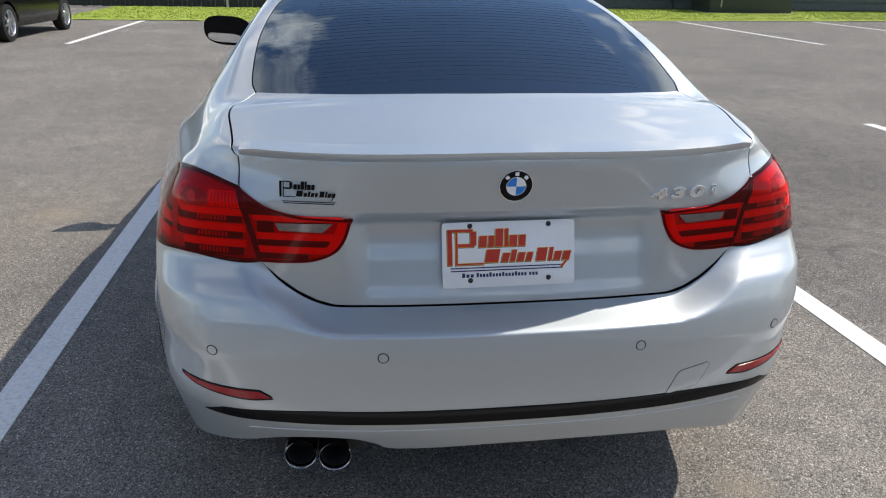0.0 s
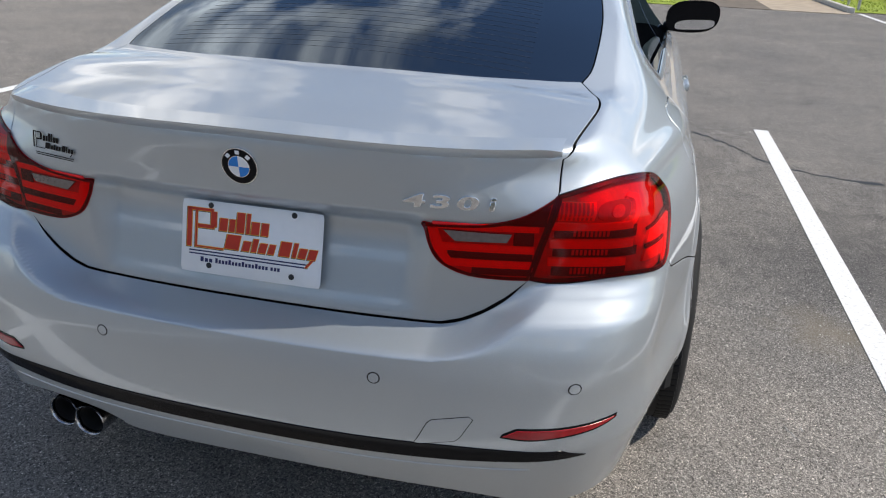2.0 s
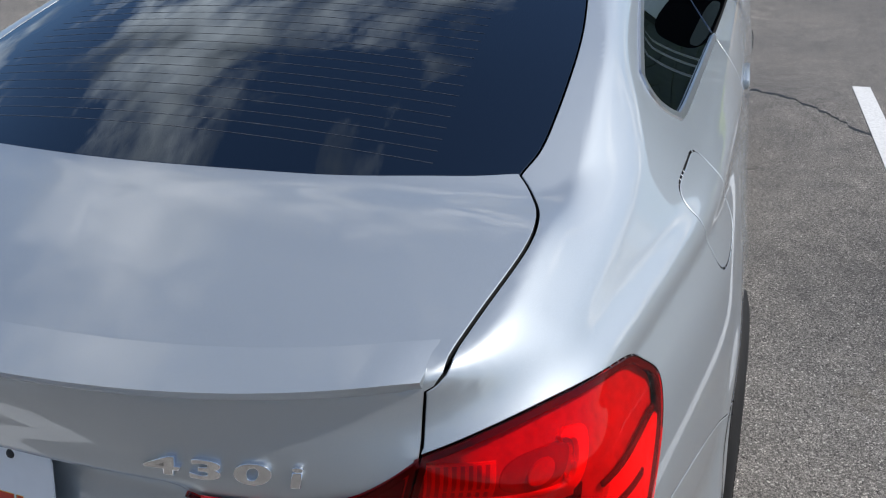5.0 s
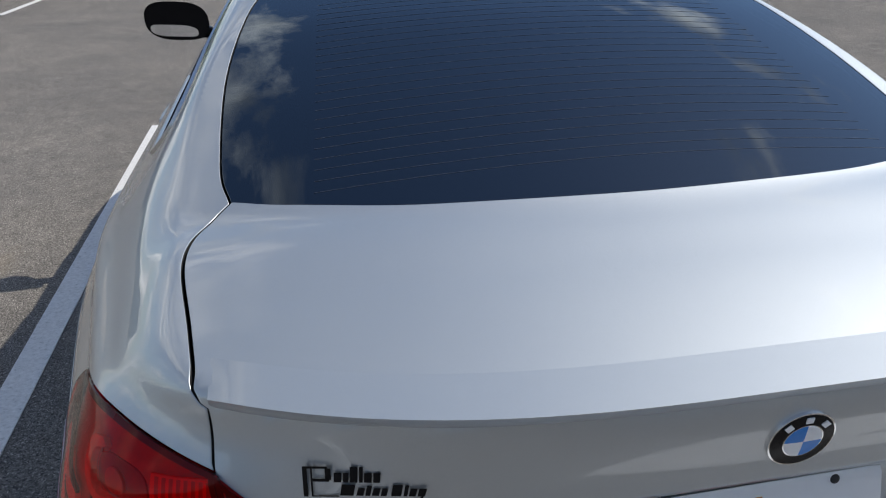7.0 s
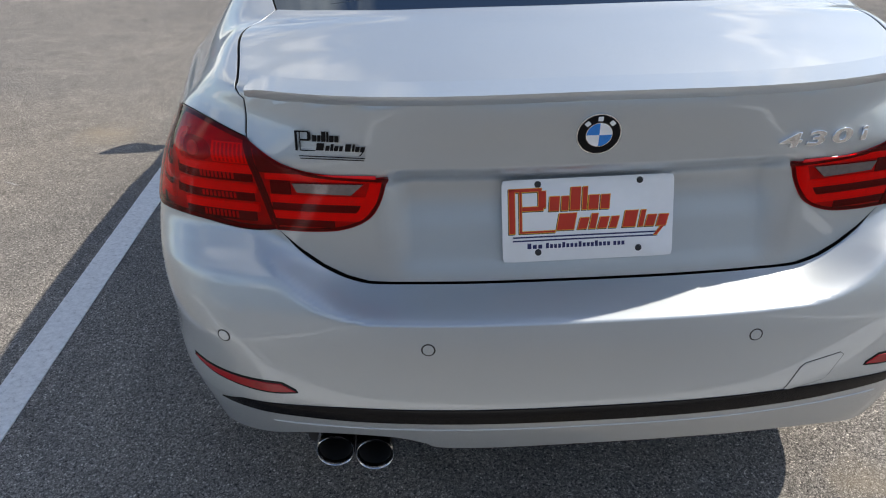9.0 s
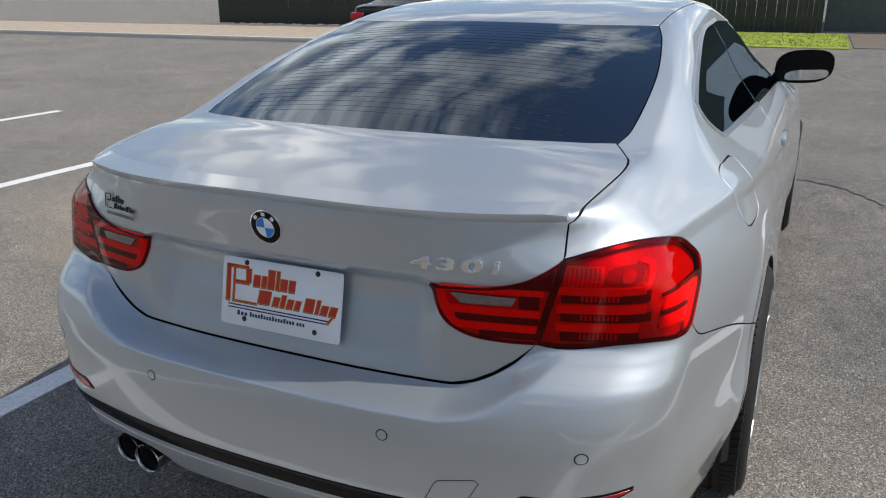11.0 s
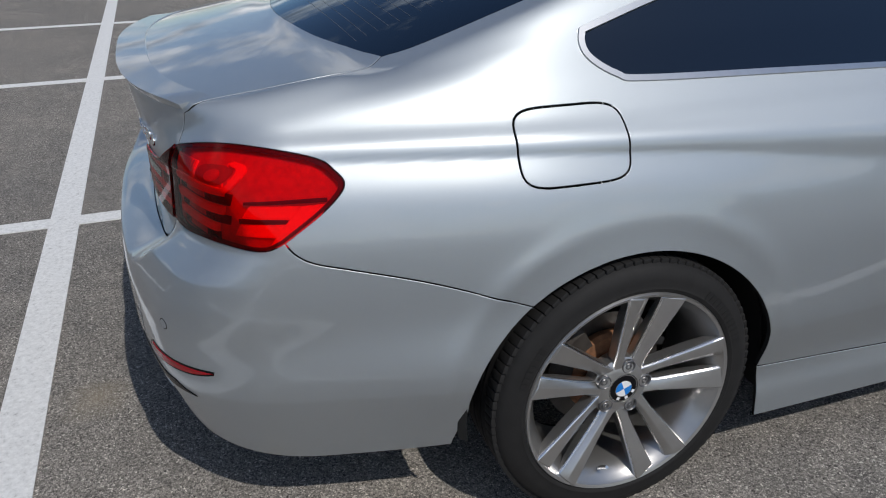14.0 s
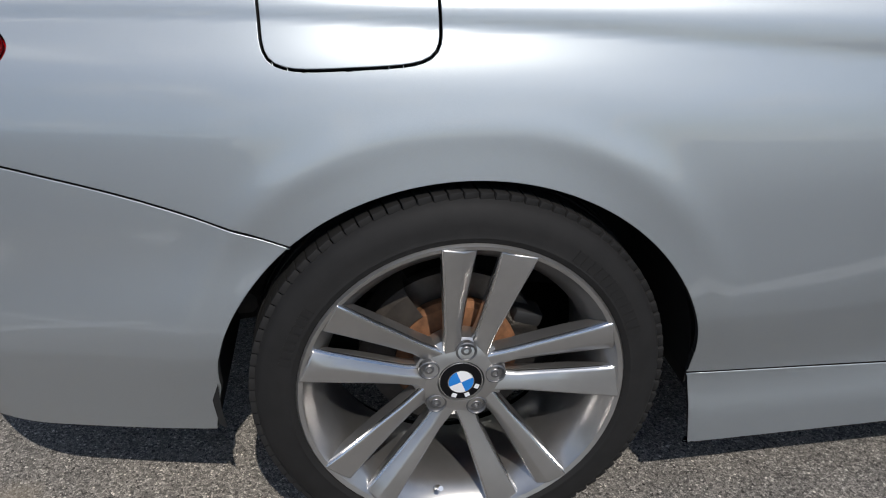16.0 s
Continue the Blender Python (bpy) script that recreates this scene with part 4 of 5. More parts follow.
for flip in (False, True):
    lamp = panel("tail_lamp", LAMP_AIM, outer_edge, red_lens, car, "red tail lamp lens", size=0.012, lift=0.003, depth=0.012, flip=flip, gap=0.0012)
    panel("lamp_tray", LAMP_AIM, outer_edge, red_deep, lamp, "deep red tray", size=0.014, lift=-0.012, depth=0.006, flip=flip, gap=0.004)
    ribbon("lamp_border", LAMP_AIM, outer_edge, 0.0015, 0.0075, 0.0005, red_dark, lamp, "dark red border", flip)
    def inlay(name, pts, m, label="", lift=-0.005, depth=0.008, size=0.012):
        return panel(name, LAMP_AIM, pts, m, lamp, label, size=size, lift=lift, depth=depth, flip=flip, gap=0.0)

    for lo, hi, x1 in ((0.858, 0.870, 0.742), (0.822, 0.837, 0.745), (0.786, 0.800, 0.735)):
        inlay("light_bar", on_lamp(between(lo, hi, 0.592, x1)), red_bright, "bright red light bar")
    # upper block: a ribbed bright window, the dark round bulb bowl and the bar that turns up round it
    inlay("ribbed_window", on_lamp(between(0.876, 0.914, 0.602, 0.668)), red_bright, "bright ribbed window", -0.007)
    for k in range(8):
        inlay("rib", on_lamp(between(0.878, 0.912, 0.605 + 0.0078 * k, 0.6084 + 0.0078 * k, 3)), red_deep, "", -0.0062, 0.003, 0.02)
    bowl = [(0.706 + 0.030 * math.copysign(abs(math.cos(q)) ** 0.7, math.cos(q)), 0, 0.894 + 0.020 * math.copysign(abs(math.sin(q)) ** 0.7, math.sin(q))) for q in [2 * math.pi * i / 28 for i in range(28)]]
    inlay("bulb_bowl", on_lamp(bowl), red_bowl, "dim round bulb bowl", -0.010, 0.003)
    bulb = [(0.712 + 0.011 * math.cos(q), 0, 0.894 + 0.012 * math.sin(q)) for q in [2 * math.pi * i / 16 for i in range(16)]]
    inlay("bulb", on_lamp(bulb), red_deep, "dim red bulb", -0.006, 0.005, 0.006)
    turn_up = outline([(0.738, 0, 0.860), (0.748, 0, 0.872), (0.750, 0, 0.892), (0.742, 0, 0.912), (0.726, 0, 0.920)], [(0.726, 0, 0.920), (0.722, 0, 0.916)],
                      [(0.722, 0, 0.916), (0.737, 0, 0.908), (0.743, 0, 0.892), (0.741, 0, 0.876), (0.730, 0, 0.868)], [(0.730, 0, 0.868), (0.738, 0, 0.860)], each=4)
    inlay("light_bar", on_lamp(turn_up), red_bright, "bright red bar round the bulb", -0.004)
    # round the corner: two bright blocks, a dark groove over them and the slanted reflex strip
    for blk in (((0.272, 0.843), (0.363, 0.841), (0.345, 0.819), (0.255, 0.821)), ((0.250, 0.807), (0.337, 0.809), (0.312, 0.786), (0.240, 0.787))):
        inlay("side_marker", on_flank(blk), red_bright, "bright red side block", -0.005)
    inlay("reflex_strip", on_flank(((0.366, 0.840), (0.414, 0.842), (0.386, 0.801), (0.336, 0.768), (0.300, 0.768))), red_bright, "red reflex strip", -0.002, 0.006)
    inlay("side_groove", on_flank(((0.262, 0.850), (0.415, 0.853), (0.415, 0.847), (0.262, 0.846))), red_dark, "dark groove", -0.004, 0.004)
    inlay("side_groove", on_flank(((0.250, 0.818), (0.344, 0.816), (0.336, 0.811), (0.250, 0.811))), red_dark, "dark groove", -0.004, 0.004)
    for lo, hi, x1 in ((0.841, 0.862, 0.752), (0.804, 0.820, 0.756), (0.766, 0.784, 0.738)):
        panel("ribbed_field", LAMP_AIM, on_lamp(between(lo, hi, 0.600, x1)), red_mid, lamp, "deep red ribbed field", size=0.014, lift=-0.009, depth=0.004, flip=flip, gap=0.0)
        for k in range(9):
            x0 = 0.634 + 0.0078 * k
            panel("rib", LAMP_AIM, on_lamp(between(lo + 0.004, hi - 0.003, x0, x0 + 0.0034, 3)), red_deep, lamp, size=0.02, lift=-0.0078, depth=0.003, flip=flip, gap=0.0)
    lamp = panel("lid_lamp", FROM_BEHIND, inner_edge, red_lens, lid, "red lid lamp lens", size=0.012, lift=0.0065, depth=0.010, flip=flip, gap=0.0015)
    panel("lid_lamp_tray", FROM_BEHIND, inner_edge, red_deep, lid, "deep red lamp tray", size=0.014, lift=0.0015, depth=0.004, flip=flip, gap=0.0032)
    ribbon("lid_lamp_border", FROM_BEHIND, inner_edge, 0.0018, 0.0065, 0.0052, red_dark, lid, "dark red border", flip)
    cap = outline([(0.585, 0.15, 0.905), (0.54, 0, 0.878), (0.50, 0, 0.868)], [(0.50, 0, 0.868), (0.578, 0, 0.868)], [(0.578, 0, 0.868), (0.585, 0.15, 0.905)])
    panel("lid_lamp_corner", FROM_BEHIND, on_lamp(cap), red_dark, lid, "dark red corner", size=0.02, lift=0.0045, depth=0.002, flip=flip, gap=0.0)
    for lo, hi, x0 in ((0.828, 0.852, 0.525), (0.797, 0.811, 0.405), (0.767, 0.780, 0.452)):
        panel("lid_dark_band", FROM_BEHIND, on_lamp(between(lo, hi, x0, 0.560)), red_dark, lid, "dark red band", size=0.014, lift=0.0036, depth=0.002, flip=flip, gap=0.0)
    for lo, hi, x0 in ((0.812, 0.826, 0.385), (0.781, 0.795, 0.405)):
        panel("lid_light_bar", FROM_BEHIND, on_lamp(between(lo, hi, x0, 0.562)), red_bright, lid, "bright red light bar", size=0.014, lift=0.0042, depth=0.002, flip=flip, gap=0.0)
    panel("lid_light_bar", FROM_BEHIND, on_lamp(between(0.855, 0.866, 0.375, 0.568)), red_bright, lid, "bright red light bar", size=0.014, lift=0.0042, depth=0.002, flip=flip, gap=0.0)
    hook = outline([(0.366, 0, 0.852), (0.378, 0, 0.815), (0.402, 0, 0.783)], [(0.402, 0, 0.783), (0.422, 0, 0.783)], [(0.422, 0, 0.783), (0.398, 0, 0.815), (0.384, 0, 0.852)], [(0.384, 0, 0.852), (0.366, 0, 0.852)])
    panel("lid_light_hook", FROM_BEHIND, on_lamp(hook), red_bright, lid, "bright red light bar", size=0.014, lift=0.0040, depth=0.002, flip=flip, gap=0.0)
    rev = np.array([(0.396, 0, 0.852), (0.418, 0, 0.832), (0.512, 0, 0.834), (0.520, 0, 0.850)])
    panel("reversing_lamp", FROM_BEHIND, on_lamp(rev), clear_lamp, lid, "clear reversing lamp", size=0.02, lift=0.0068, depth=0.003, flip=flip, gap=0.0)
    # bumper reflector in a shallow slot
    refl = outline([(0.545, 0, 0.464), (0.60, 0, 0.459), (0.70, 0, 0.467), (0.735, 0, 0.474), (0.755, 0, 0.482)], [(0.755, 0, 0.482), (0.70, 0, 0.480), (0.60, 0, 0.479), (0.572, 0, 0.479)], [(0.572, 0, 0.479), (0.545, 0, 0.464)])
    panel("reflector_slot", AROUND, ring_of(on_lamp(refl), AROUND, -0.004), black_gloss, bumper, "dark slot", size=0.02, lift=0.0012, depth=0.004, flip=flip, gap=0.0)
    panel("reflector", AROUND, on_lamp(refl), red_bowl, bumper, "red reflector", size=0.02, lift=0.003, depth=0.004, flip=flip, gap=0.001)
    for x in (0.296, 0.671):
        c = np.array([(x + 0.0095 * math.cos(q), 0, 0.572 + 0.0095 * math.sin(q)) for q in [2 * math.pi * i / 20 for i in range(20)]])
        panel("sensor_gap", AROUND, ring_of(on_lamp(c), AROUND, -0.0026), black_matt, bumper, "black ring", size=0.02, lift=0.0006, depth=0.002, flip=flip, gap=0.0)
        panel("parking_sensor", AROUND, on_lamp(c), paint, bumper, "silver parking sensor", size=0.02, lift=0.0014, depth=0.002, flip=flip, gap=0.0)

# black band round the lower bumper
strip = outline([(x, 0, 0.398 - 0.002 * math.cos(x * 3) + 0.006 * max(0, abs(x) - 0.45) / 0.25) for x in np.linspace(-0.705, 0.705, 25)], [(0.705, 0, 0.404), (0.66, 0, 0.424)],
                [(x, 0, 0.434 - 0.010 * max(0, abs(x) - 0.45) / 0.25) for x in np.linspace(0.66, -0.66, 25)], [(-0.66, 0, 0.424), (-0.705, 0, 0.404)], each=3)
panel("bumper_band", AROUND, on_lamp(strip), black_gloss, bumper, "gloss black band", size=0.03, lift=0.0022, depth=0.005, gap=0.0)
bead = outline([(x, 0, 0.372) for x in np.linspace(-0.60, 0.60, 21)], [(0.60, 0, 0.372), (0.60, 0, 0.376)], [(x, 0, 0.376) for x in np.linspace(0.60, -0.60, 21)], [(-0.60, 0, 0.376), (-0.60, 0, 0.372)], each=3)
panel("lip_bead", AROUND, on_lamp(bead), paint, bumper, "silver bead along the lower lip", size=0.03, lift=0.0022, depth=0.003, gap=0.0)
tow = np.array([(0.378, 0, 0.436), (0.383, 0, 0.443), (0.402, 0, 0.483), (0.410, 0, 0.491), (0.480, 0, 0.504), (0.487, 0, 0.499), (0.464, 0, 0.456), (0.455, 0, 0.447), (0.386, 0, 0.434)])
panel("tow_cover_gap", AROUND, ring_of(on_lamp(tow), AROUND, -0.0018), black_matt, bumper, "thin dark joint", size=0.02, lift=0.0006, depth=0.002, gap=0.0)
panel("tow_cover", AROUND, on_lamp(tow), paint, bumper, "silver towing eye cover", size=0.02, lift=0.0014, depth=0.002, gap=0.0)

# lip spoiler along the lid's rear edge
xs = np.linspace(-0.594, 0.594, 61)
edge = strike(np.stack([xs, 0 * xs - 1, 0 * xs + 0.985], 1), np.broadcast_to(np.array((0, 1.0, 0)), (61, 3)))
over = {}
for dy in (0.006, 0.030, 0.056, 0.060):
    q = np.stack([xs, edge[:, 1] + dy, 0 * xs + 2.0], 1)
    over[dy] = strike(q, np.broadcast_to(np.array((0, 0, -1.0)), q.shape))[:, 2]
bm = bmesh.new()
secs = []
for i, (x, e) in enumerate(zip(xs, edge)):
    k = float(ease((0.604 - abs(x)) / 0.05))
    y0 = e[1]
    rear = over[0.006][i]
    sunk = -0.0022 * (1 - float(ease((0.594 - abs(x)) / 0.03)))
    tip = Vector((x, y0 - 0.004 - 0.011 * k, rear + 0.0010 + 0.0050 * k + sunk))
    secs.append([Vector((x, y0 + 0.006, rear - 0.018)), Vector((x, y0 - 0.002 - 0.006 * k, rear - 0.007)), tip - Vector((0, -0.001, 0.0030)), tip,
                 Vector((x, y0 + 0.030, over[0.030][i] + 0.0014 + 0.0030 * k + sunk)), Vector((x, y0 + 0.056, over[0.056][i] + 0.0024 + sunk)), Vector((x, y0 + 0.060, over[0.060][i] - 0.004))])
swept(bm, secs)
bmesh.ops.recalc_face_normals(bm, faces=bm.faces)
part("lip_spoiler", bm, paint, lid, "silver lip spoiler")

# defroster wires in the rear glass
wire_mat = plain("defroster_print", (0.035, 0.038, 0.048), 0.4)
for k in range(25):
    y = 0.545 + 0.026 * k
    half = 0.47 - 0.06 * ((y - 0.5) / 0.75)
    q = np.array([(x, y + 0.10 * x * x, 3.0) for x in np.linspace(-half, half, 17)])
    on = strike(q, np.broadcast_to(np.array((0, 0, -1.0)), q.shape)) - np.array((0, 0, 0.0014))
    bm = bmesh.new()
    tube(bm, on, 0.0009, 4)
    part("defroster_wire", bm, wire_mat, car)

# ---- exhaust ----
for x, y in ((-0.488, 0.068), (-0.408, 0.052)):
    bm = bmesh.new()
    lathe(bm, [(0.033, 0.20), (0.0335, 0.01), (0.035, 0.002), (0.0370, 0.0), (0.0390, 0.003), (0.0390, 0.02), (0.038, 0.20)], 32)
    bmesh.ops.transform(bm, matrix=pose(x, y, 0.292, 0, 0, 90) @ Matrix.Diagonal((1, 1, 1, 1)), verts=bm.verts)
    tip = part("exhaust_tip", bm, dark_chrome, car, "dull chrome exhaust tip")
    bm = bmesh.new()
    lathe(bm, [(0.001, 0.15), (0.0325, 0.15), (0.0328, 0.012)], 24)
    bmesh.ops.transform(bm, matrix=pose(x, y, 0.292, 0, 0, 90), verts=bm.verts)
    part("pipe_bore", bm, inner_shade_black, tip, "sooty bore")
bm = bmesh.new()
boxed(bm, (-0.56, 0.14, 0.24), (-0.33, 0.30, 0.36), 0.03)
boxed(bm, (-0.66, 0.75, 0.17), (0.66, 4.2, 0.2), 0.01)
boxed(bm, (-0.56, 0.2, 0.26), (0.56, 0.72, 0.36), 0.04)
part("underbody", bm, black_matt, car)


# ---- wheels ----
def make_wheel(parent, at, out, turn=10.0, radius=0.331):
    """A five double-spoke alloy wheel with tyre, brake and bolts. out: +1 or -1, the side it faces."""
    hub = new("wheel")
    hub.parent = parent
    hub.matrix_local = pose(*at) @ Matrix.Diagonal((out, 1, 1, 1))
    R = radius
    bm = bmesh.new()
    prof = [(0.236, -0.225), (0.25, -0.245), (0.29, -0.25), (R - 0.014, -0.238), (R - 0.002, -0.215)]
    grooves = (-0.175, -0.125, -0.085)
    for g in grooves:
        prof += [(R, g - 0.006), (R - 0.008, g - 0.005), (R - 0.008, g + 0.005), (R, g + 0.006)]
    prof += [(R - 0.004, -0.055), (R - 0.006, -0.035), (R - 0.011, -0.020), (R - 0.020, -0.009), (0.290, -0.002), (0.277, -0.003), (0.271, -0.001), (0.266, -0.003), (0.259, -0.008), (0.255, -0.018)]
    lathe(bm, prof, 96)
    tyre = part("tyre", bm, rubber, hub, "black tyre with worn tread")
    # shoulder blocks of the tread
    me = None
    for k in range(92):
        if me is None:
            bm = bmesh.new()
            boxed(bm, (-0.062, -0.0102, R - 0.016), (-0.022, 0.0102, R - 0.0008), 0.0016)
            bmesh.ops.rotate(bm, verts=bm.verts, matrix=Matrix.Rotation(radians(9), 3, "Z"))
            b = part("tread_block", bm, rubber, tyre)
            me = b.data
        else:
            b = new("tread_block", me)
            b.parent = tyre
        b.matrix_local = Matrix.Rotation(2 * math.pi * k / 92, 4, "X")
    bm = bmesh.new()
    lathe(bm, [(0.238, -0.215), (0.225, -0.20), (0.218, -0.10), (0.220, -0.05), (0.238, -0.022), (0.247, -0.012), (0.2510, -0.004), (0.2580, -0.001), (0.2610, -0.006), (0.2580, -0.02)], 72)
    part("rim", bm, alloy, hub, "grey alloy rim")
    # spokes
    for k in range(5):
        for sgn in (1, -1):
            bm = bmesh.new()
            secs = []
            for r, c, w, x, th in ((0.030, 0.017, 0.018, -0.047, 0.036), (0.060, 0.0215, 0.0165, -0.044, 0.036), (0.090, 0.0270, 0.0150, -0.038, 0.036), (0.130, 0.0325, 0.0178, -0.029, 0.036), (0.175, 0.0380, 0.0212, -0.018, 0.036), (0.212, 0.0425, 0.0245, -0.009, 0.032), (0.240, 0.0455, 0.0275, -0.003, 0.020)):
                x += 0.006 * (0.24 - r) / 0.21
                r *= 1.03
                c *= sgn
                w *= 1.1
                tilt = 0.005 * sgn
                secs.append([(x - th, c - w * 0.8, r), (x - 0.008 - tilt, c - w, r), (x - 0.001 - tilt, c - w + 0.0042, r), (x + 0.0015 - tilt * 0.5, c - w * 0.2 * sgn, r), (x - 0.001 + tilt, c + w - 0.0042, r), (x - 0.008 + tilt, c + w, r), (x - th, c + w * 0.8, r)])
            swept(bm, secs)
            bm.faces.ensure_lookup_table()
            for i in range(7 * (len(secs) - 1)):
                if i % 7 in (1, 4):
                    bm.faces[i].material_index = 1
            bmesh.ops.recalc_face_normals(bm, faces=bm.faces)
            bmesh.ops.rotate(bm, verts=bm.verts, matrix=Matrix.Rotation(radians(-turn - 72 * k), 3, "X"))
            sp = part("spoke", bm, [alloy, machined], hub, "grey alloy spoke with bright machined edges")
            sp.data.shade_smooth()
            mod = sp.modifiers.new("round", "BEVEL")
            mod.width, mod.segments, mod.limit_method = 0.0025, 2, "ANGLE"
    bm = bmesh.new()
    lathe(bm, [(0.001, -0.087), (0.075, -0.082), (0.078, -0.058), (0.076, -0.046), (0.060, -0.036), (0.0385, -0.032), (0.036, -0.043)], 48)
    part("hub_disc", bm, alloy, hub, "grey hub")
    for k in range(5):
        a = radians(turn + 72 * k)
        for nm, m, prof, k in (("bolt_hole", alloy_dark, [(0.0175, -0.026), (0.0172, -0.0185), (0.0155, -0.0175), (0.0138, -0.0195), (0.0128, -0.0235), (0.0005, -0.0235)], 22),
                               ("wheel_bolt", alloy_dark, [(0.0088, -0.030), (0.0088, -0.0205), (0.0074, -0.0190), (0.0045, -0.0188), (0.0040, -0.0215), (0.0005, -0.0215)], 12)):
            bm = bmesh.new()
            lathe(bm, prof, k)
            bmesh.ops.recalc_face_normals(bm, faces=bm.faces)
            bmesh.ops.translate(bm, verts=bm.verts, vec=(-0.0145, 0.057 * math.sin(a), 0.057 * math.cos(a)))
            part(nm, bm, m, hub)
    cap = roundel(hub, 0.036, "centre_cap")
    cap.matrix_local = pose(-0.0345, 0, 0, 0, 0, 0) @ pose(0, 0, 0, 0, 90, 0) @ pose(0, 0, 0, 0, 0, 90 + 200)
    bm = bmesh.new()
    lathe(bm, [(0.04, -0.150), (0.150, -0.150), (0.150, -0.128), (0.095, -0.128), (0.09, -0.110), (0.04, -0.105)], 48)
    part("brake_disc", bm, disc_steel, hub, "worn brake disc")
    bm = bmesh.new()
    lathe(bm, [(0.060, -0.126), (0.106, -0.126), (0.108, -0.108), (0.100, -0.098), (0.060, -0.092)], 40)
    part("disc_bell", bm, rust, hub, "rusty disc bell")
    bm = bmesh.new()
    lathe(bm, [(0.098, -0.175), (0.160, -0.175), (0.162, -0.105), (0.150, -0.095), (0.104, -0.095), (0.098, -0.105)], 10, radians(-85), radians(-30))
    bmesh.ops.recalc_face_normals(bm, faces=bm.faces)
    part("brake_caliper", bm, dark_iron, hub, "dark cast brake caliper")
    bm = bmesh.new()
    boxed(bm, (-0.15, 0.07, 0.09), (-0.10, 0.12, 0.115), 0.006, Matrix.Rotation(radians(-20), 4, "X"))
    part("caliper_bracket", bm, black_matt, hub)
    bm = bmesh.new()
    tube(bm, [(-0.03, 0, -0.222), (-0.02, 0, -0.212), (-0.004, 0, -0.200)], 0.0045, 10)
    bmesh.ops.rotate(bm, verts=bm.verts, matrix=Matrix.Rotation(radians(-12), 3, "X"))
    part("valve", bm, satin, hub, "metal tyre valve")
    # raised writing on the sidewall, too worn to read: a row of bars
    for a0, n, h in ((38, 12, 0.020), (-72, 7, 0.016)):
        bm = bmesh.new()
        boxed(bm, (-0.0035, -0.0055, 0.284 - h / 2), (-0.0014, 0.0055, 0.284 + h / 2))
        mark = part("raised_mark", bm, rubber, tyre, smooth=False)
        for i in range(n):
            b = mark if i == 0 else new("raised_mark", mark.data)
            b.parent = tyre
            b.matrix_local = Matrix.Rotation(-radians(a0 + i * 3.1), 4, "X")
    return hub


def roundel(parent, r, name="badge"):
    """A round enamel badge lying in its own x-y plane: chrome ring, black band, blue and white quarters."""
    def dish(rad, z0, z1, dome=0.0, a0=0, a1=360, hole=0.0):
        bm = bmesh.new()
        k = 40
        angs = [radians(a0 + (a1 - a0) * i / k) for i in range(k + 1)]
        rr = [hole, (hole + rad) / 2, rad]
        rows = [[bm.verts.new((q * math.cos(a), q * math.sin(a), z1 + dome * (1 - (q / r) ** 2))) for a in angs] for q in rr] + [[bm.verts.new((rad * math.cos(a), rad * math.sin(a), z0)) for a in angs]]
        for p, q in zip(rows, rows[1:]):
            for i in range(k):
                bm.faces.new((p[i], q[i], q[i + 1], p[i + 1]))
        bmesh.ops.remove_doubles(bm, verts=bm.verts, dist=1e-6)
        bmesh.ops.recalc_face_normals(bm, faces=bm.faces)
        return bm
    base = part(name, dish(r, -0.003, 0.001, 0.002), chrome, parent, "chrome-ringed round badge")
    part("black_band", dish(r * 0.95, 0.0, 0.0014, 0.002), black_gloss, base, "black enamel band")
    part("inner_ring", dish(r * 0.60, 0.0, 0.0018, 0.002), chrome, base, "chrome inner ring")
    for i, m in enumerate((white_enamel, roundel_blue, white_enamel, roundel_blue)):
        part("quarter", dish(r * 0.565, 0.0, 0.0022, 0.002, 90 * i, 90 * i + 90), m, base, ("white", "blue")[i % 2] + " enamel quarter")
    for a in (45, 90, 135):
        bm = bmesh.new()
        boxed(bm, (-r * 0.11, -r * 0.10, 0.0015), (r * 0.11, r * 0.10, 0.0026), 0.0, Matrix.Rotation(radians(a - 90), 4, "Z") @ Matrix.Translation((0, r * 0.775, 0.0006)))
        part("white_mark", bm, white_enamel, base)
    return base


for y in (HUB, HUB2):
    for s in (1, -1):
        make_wheel(car, (s * 0.939, y - 0.003, 0.332), s, radius=0.334)

# ---- badges, plate, sticker on the lid ----
def on_lid(x, z):
    p = strike(np.array([(x, -1.0, z)]), np.array([(0, 1.0, 0)]))
    return Vector(p[0]), Vector(slope(p)[0])


def facing(x, z, lift=0.001):
    """A pose on the lid at (x, z), whose z axis stands off the skin and whose y axis points up."""
    p, nrm = on_lid(x, z)
    right = Vector((0, 0, 1)).cross(nrm).normalized()
    up = nrm.cross(right)
    return Matrix.Translation(p + nrm * lift) @ Matrix((right, up, nrm)).transposed().to_4x4()


badge = roundel(lid, 0.0375)
badge.matrix_local = facing(0, 0.938, 0.002)


def lettering(text, size, depth, material, parent, name, m, shear=0.0, spacing=1.0):
    cu = bpy.data.curves.new(name, "FONT")
    cu.body, cu.size, cu.extrude, cu.bevel_depth, cu.align_x, cu.align_y = text, size, depth, 0.0011, "CENTER", "CENTER"
    cu.shear, cu.space_character, cu.offset = shear, spacing, 0.0006
    tmp = bpy.data.objects.new(name, cu)
    me = bpy.data.meshes.new_from_object(tmp)
    bpy.data.objects.remove(tmp)
    me.materials.append(material)
    ob = new(name, me)
    ob.parent = parent
    ob.matrix_local = m
    return ob


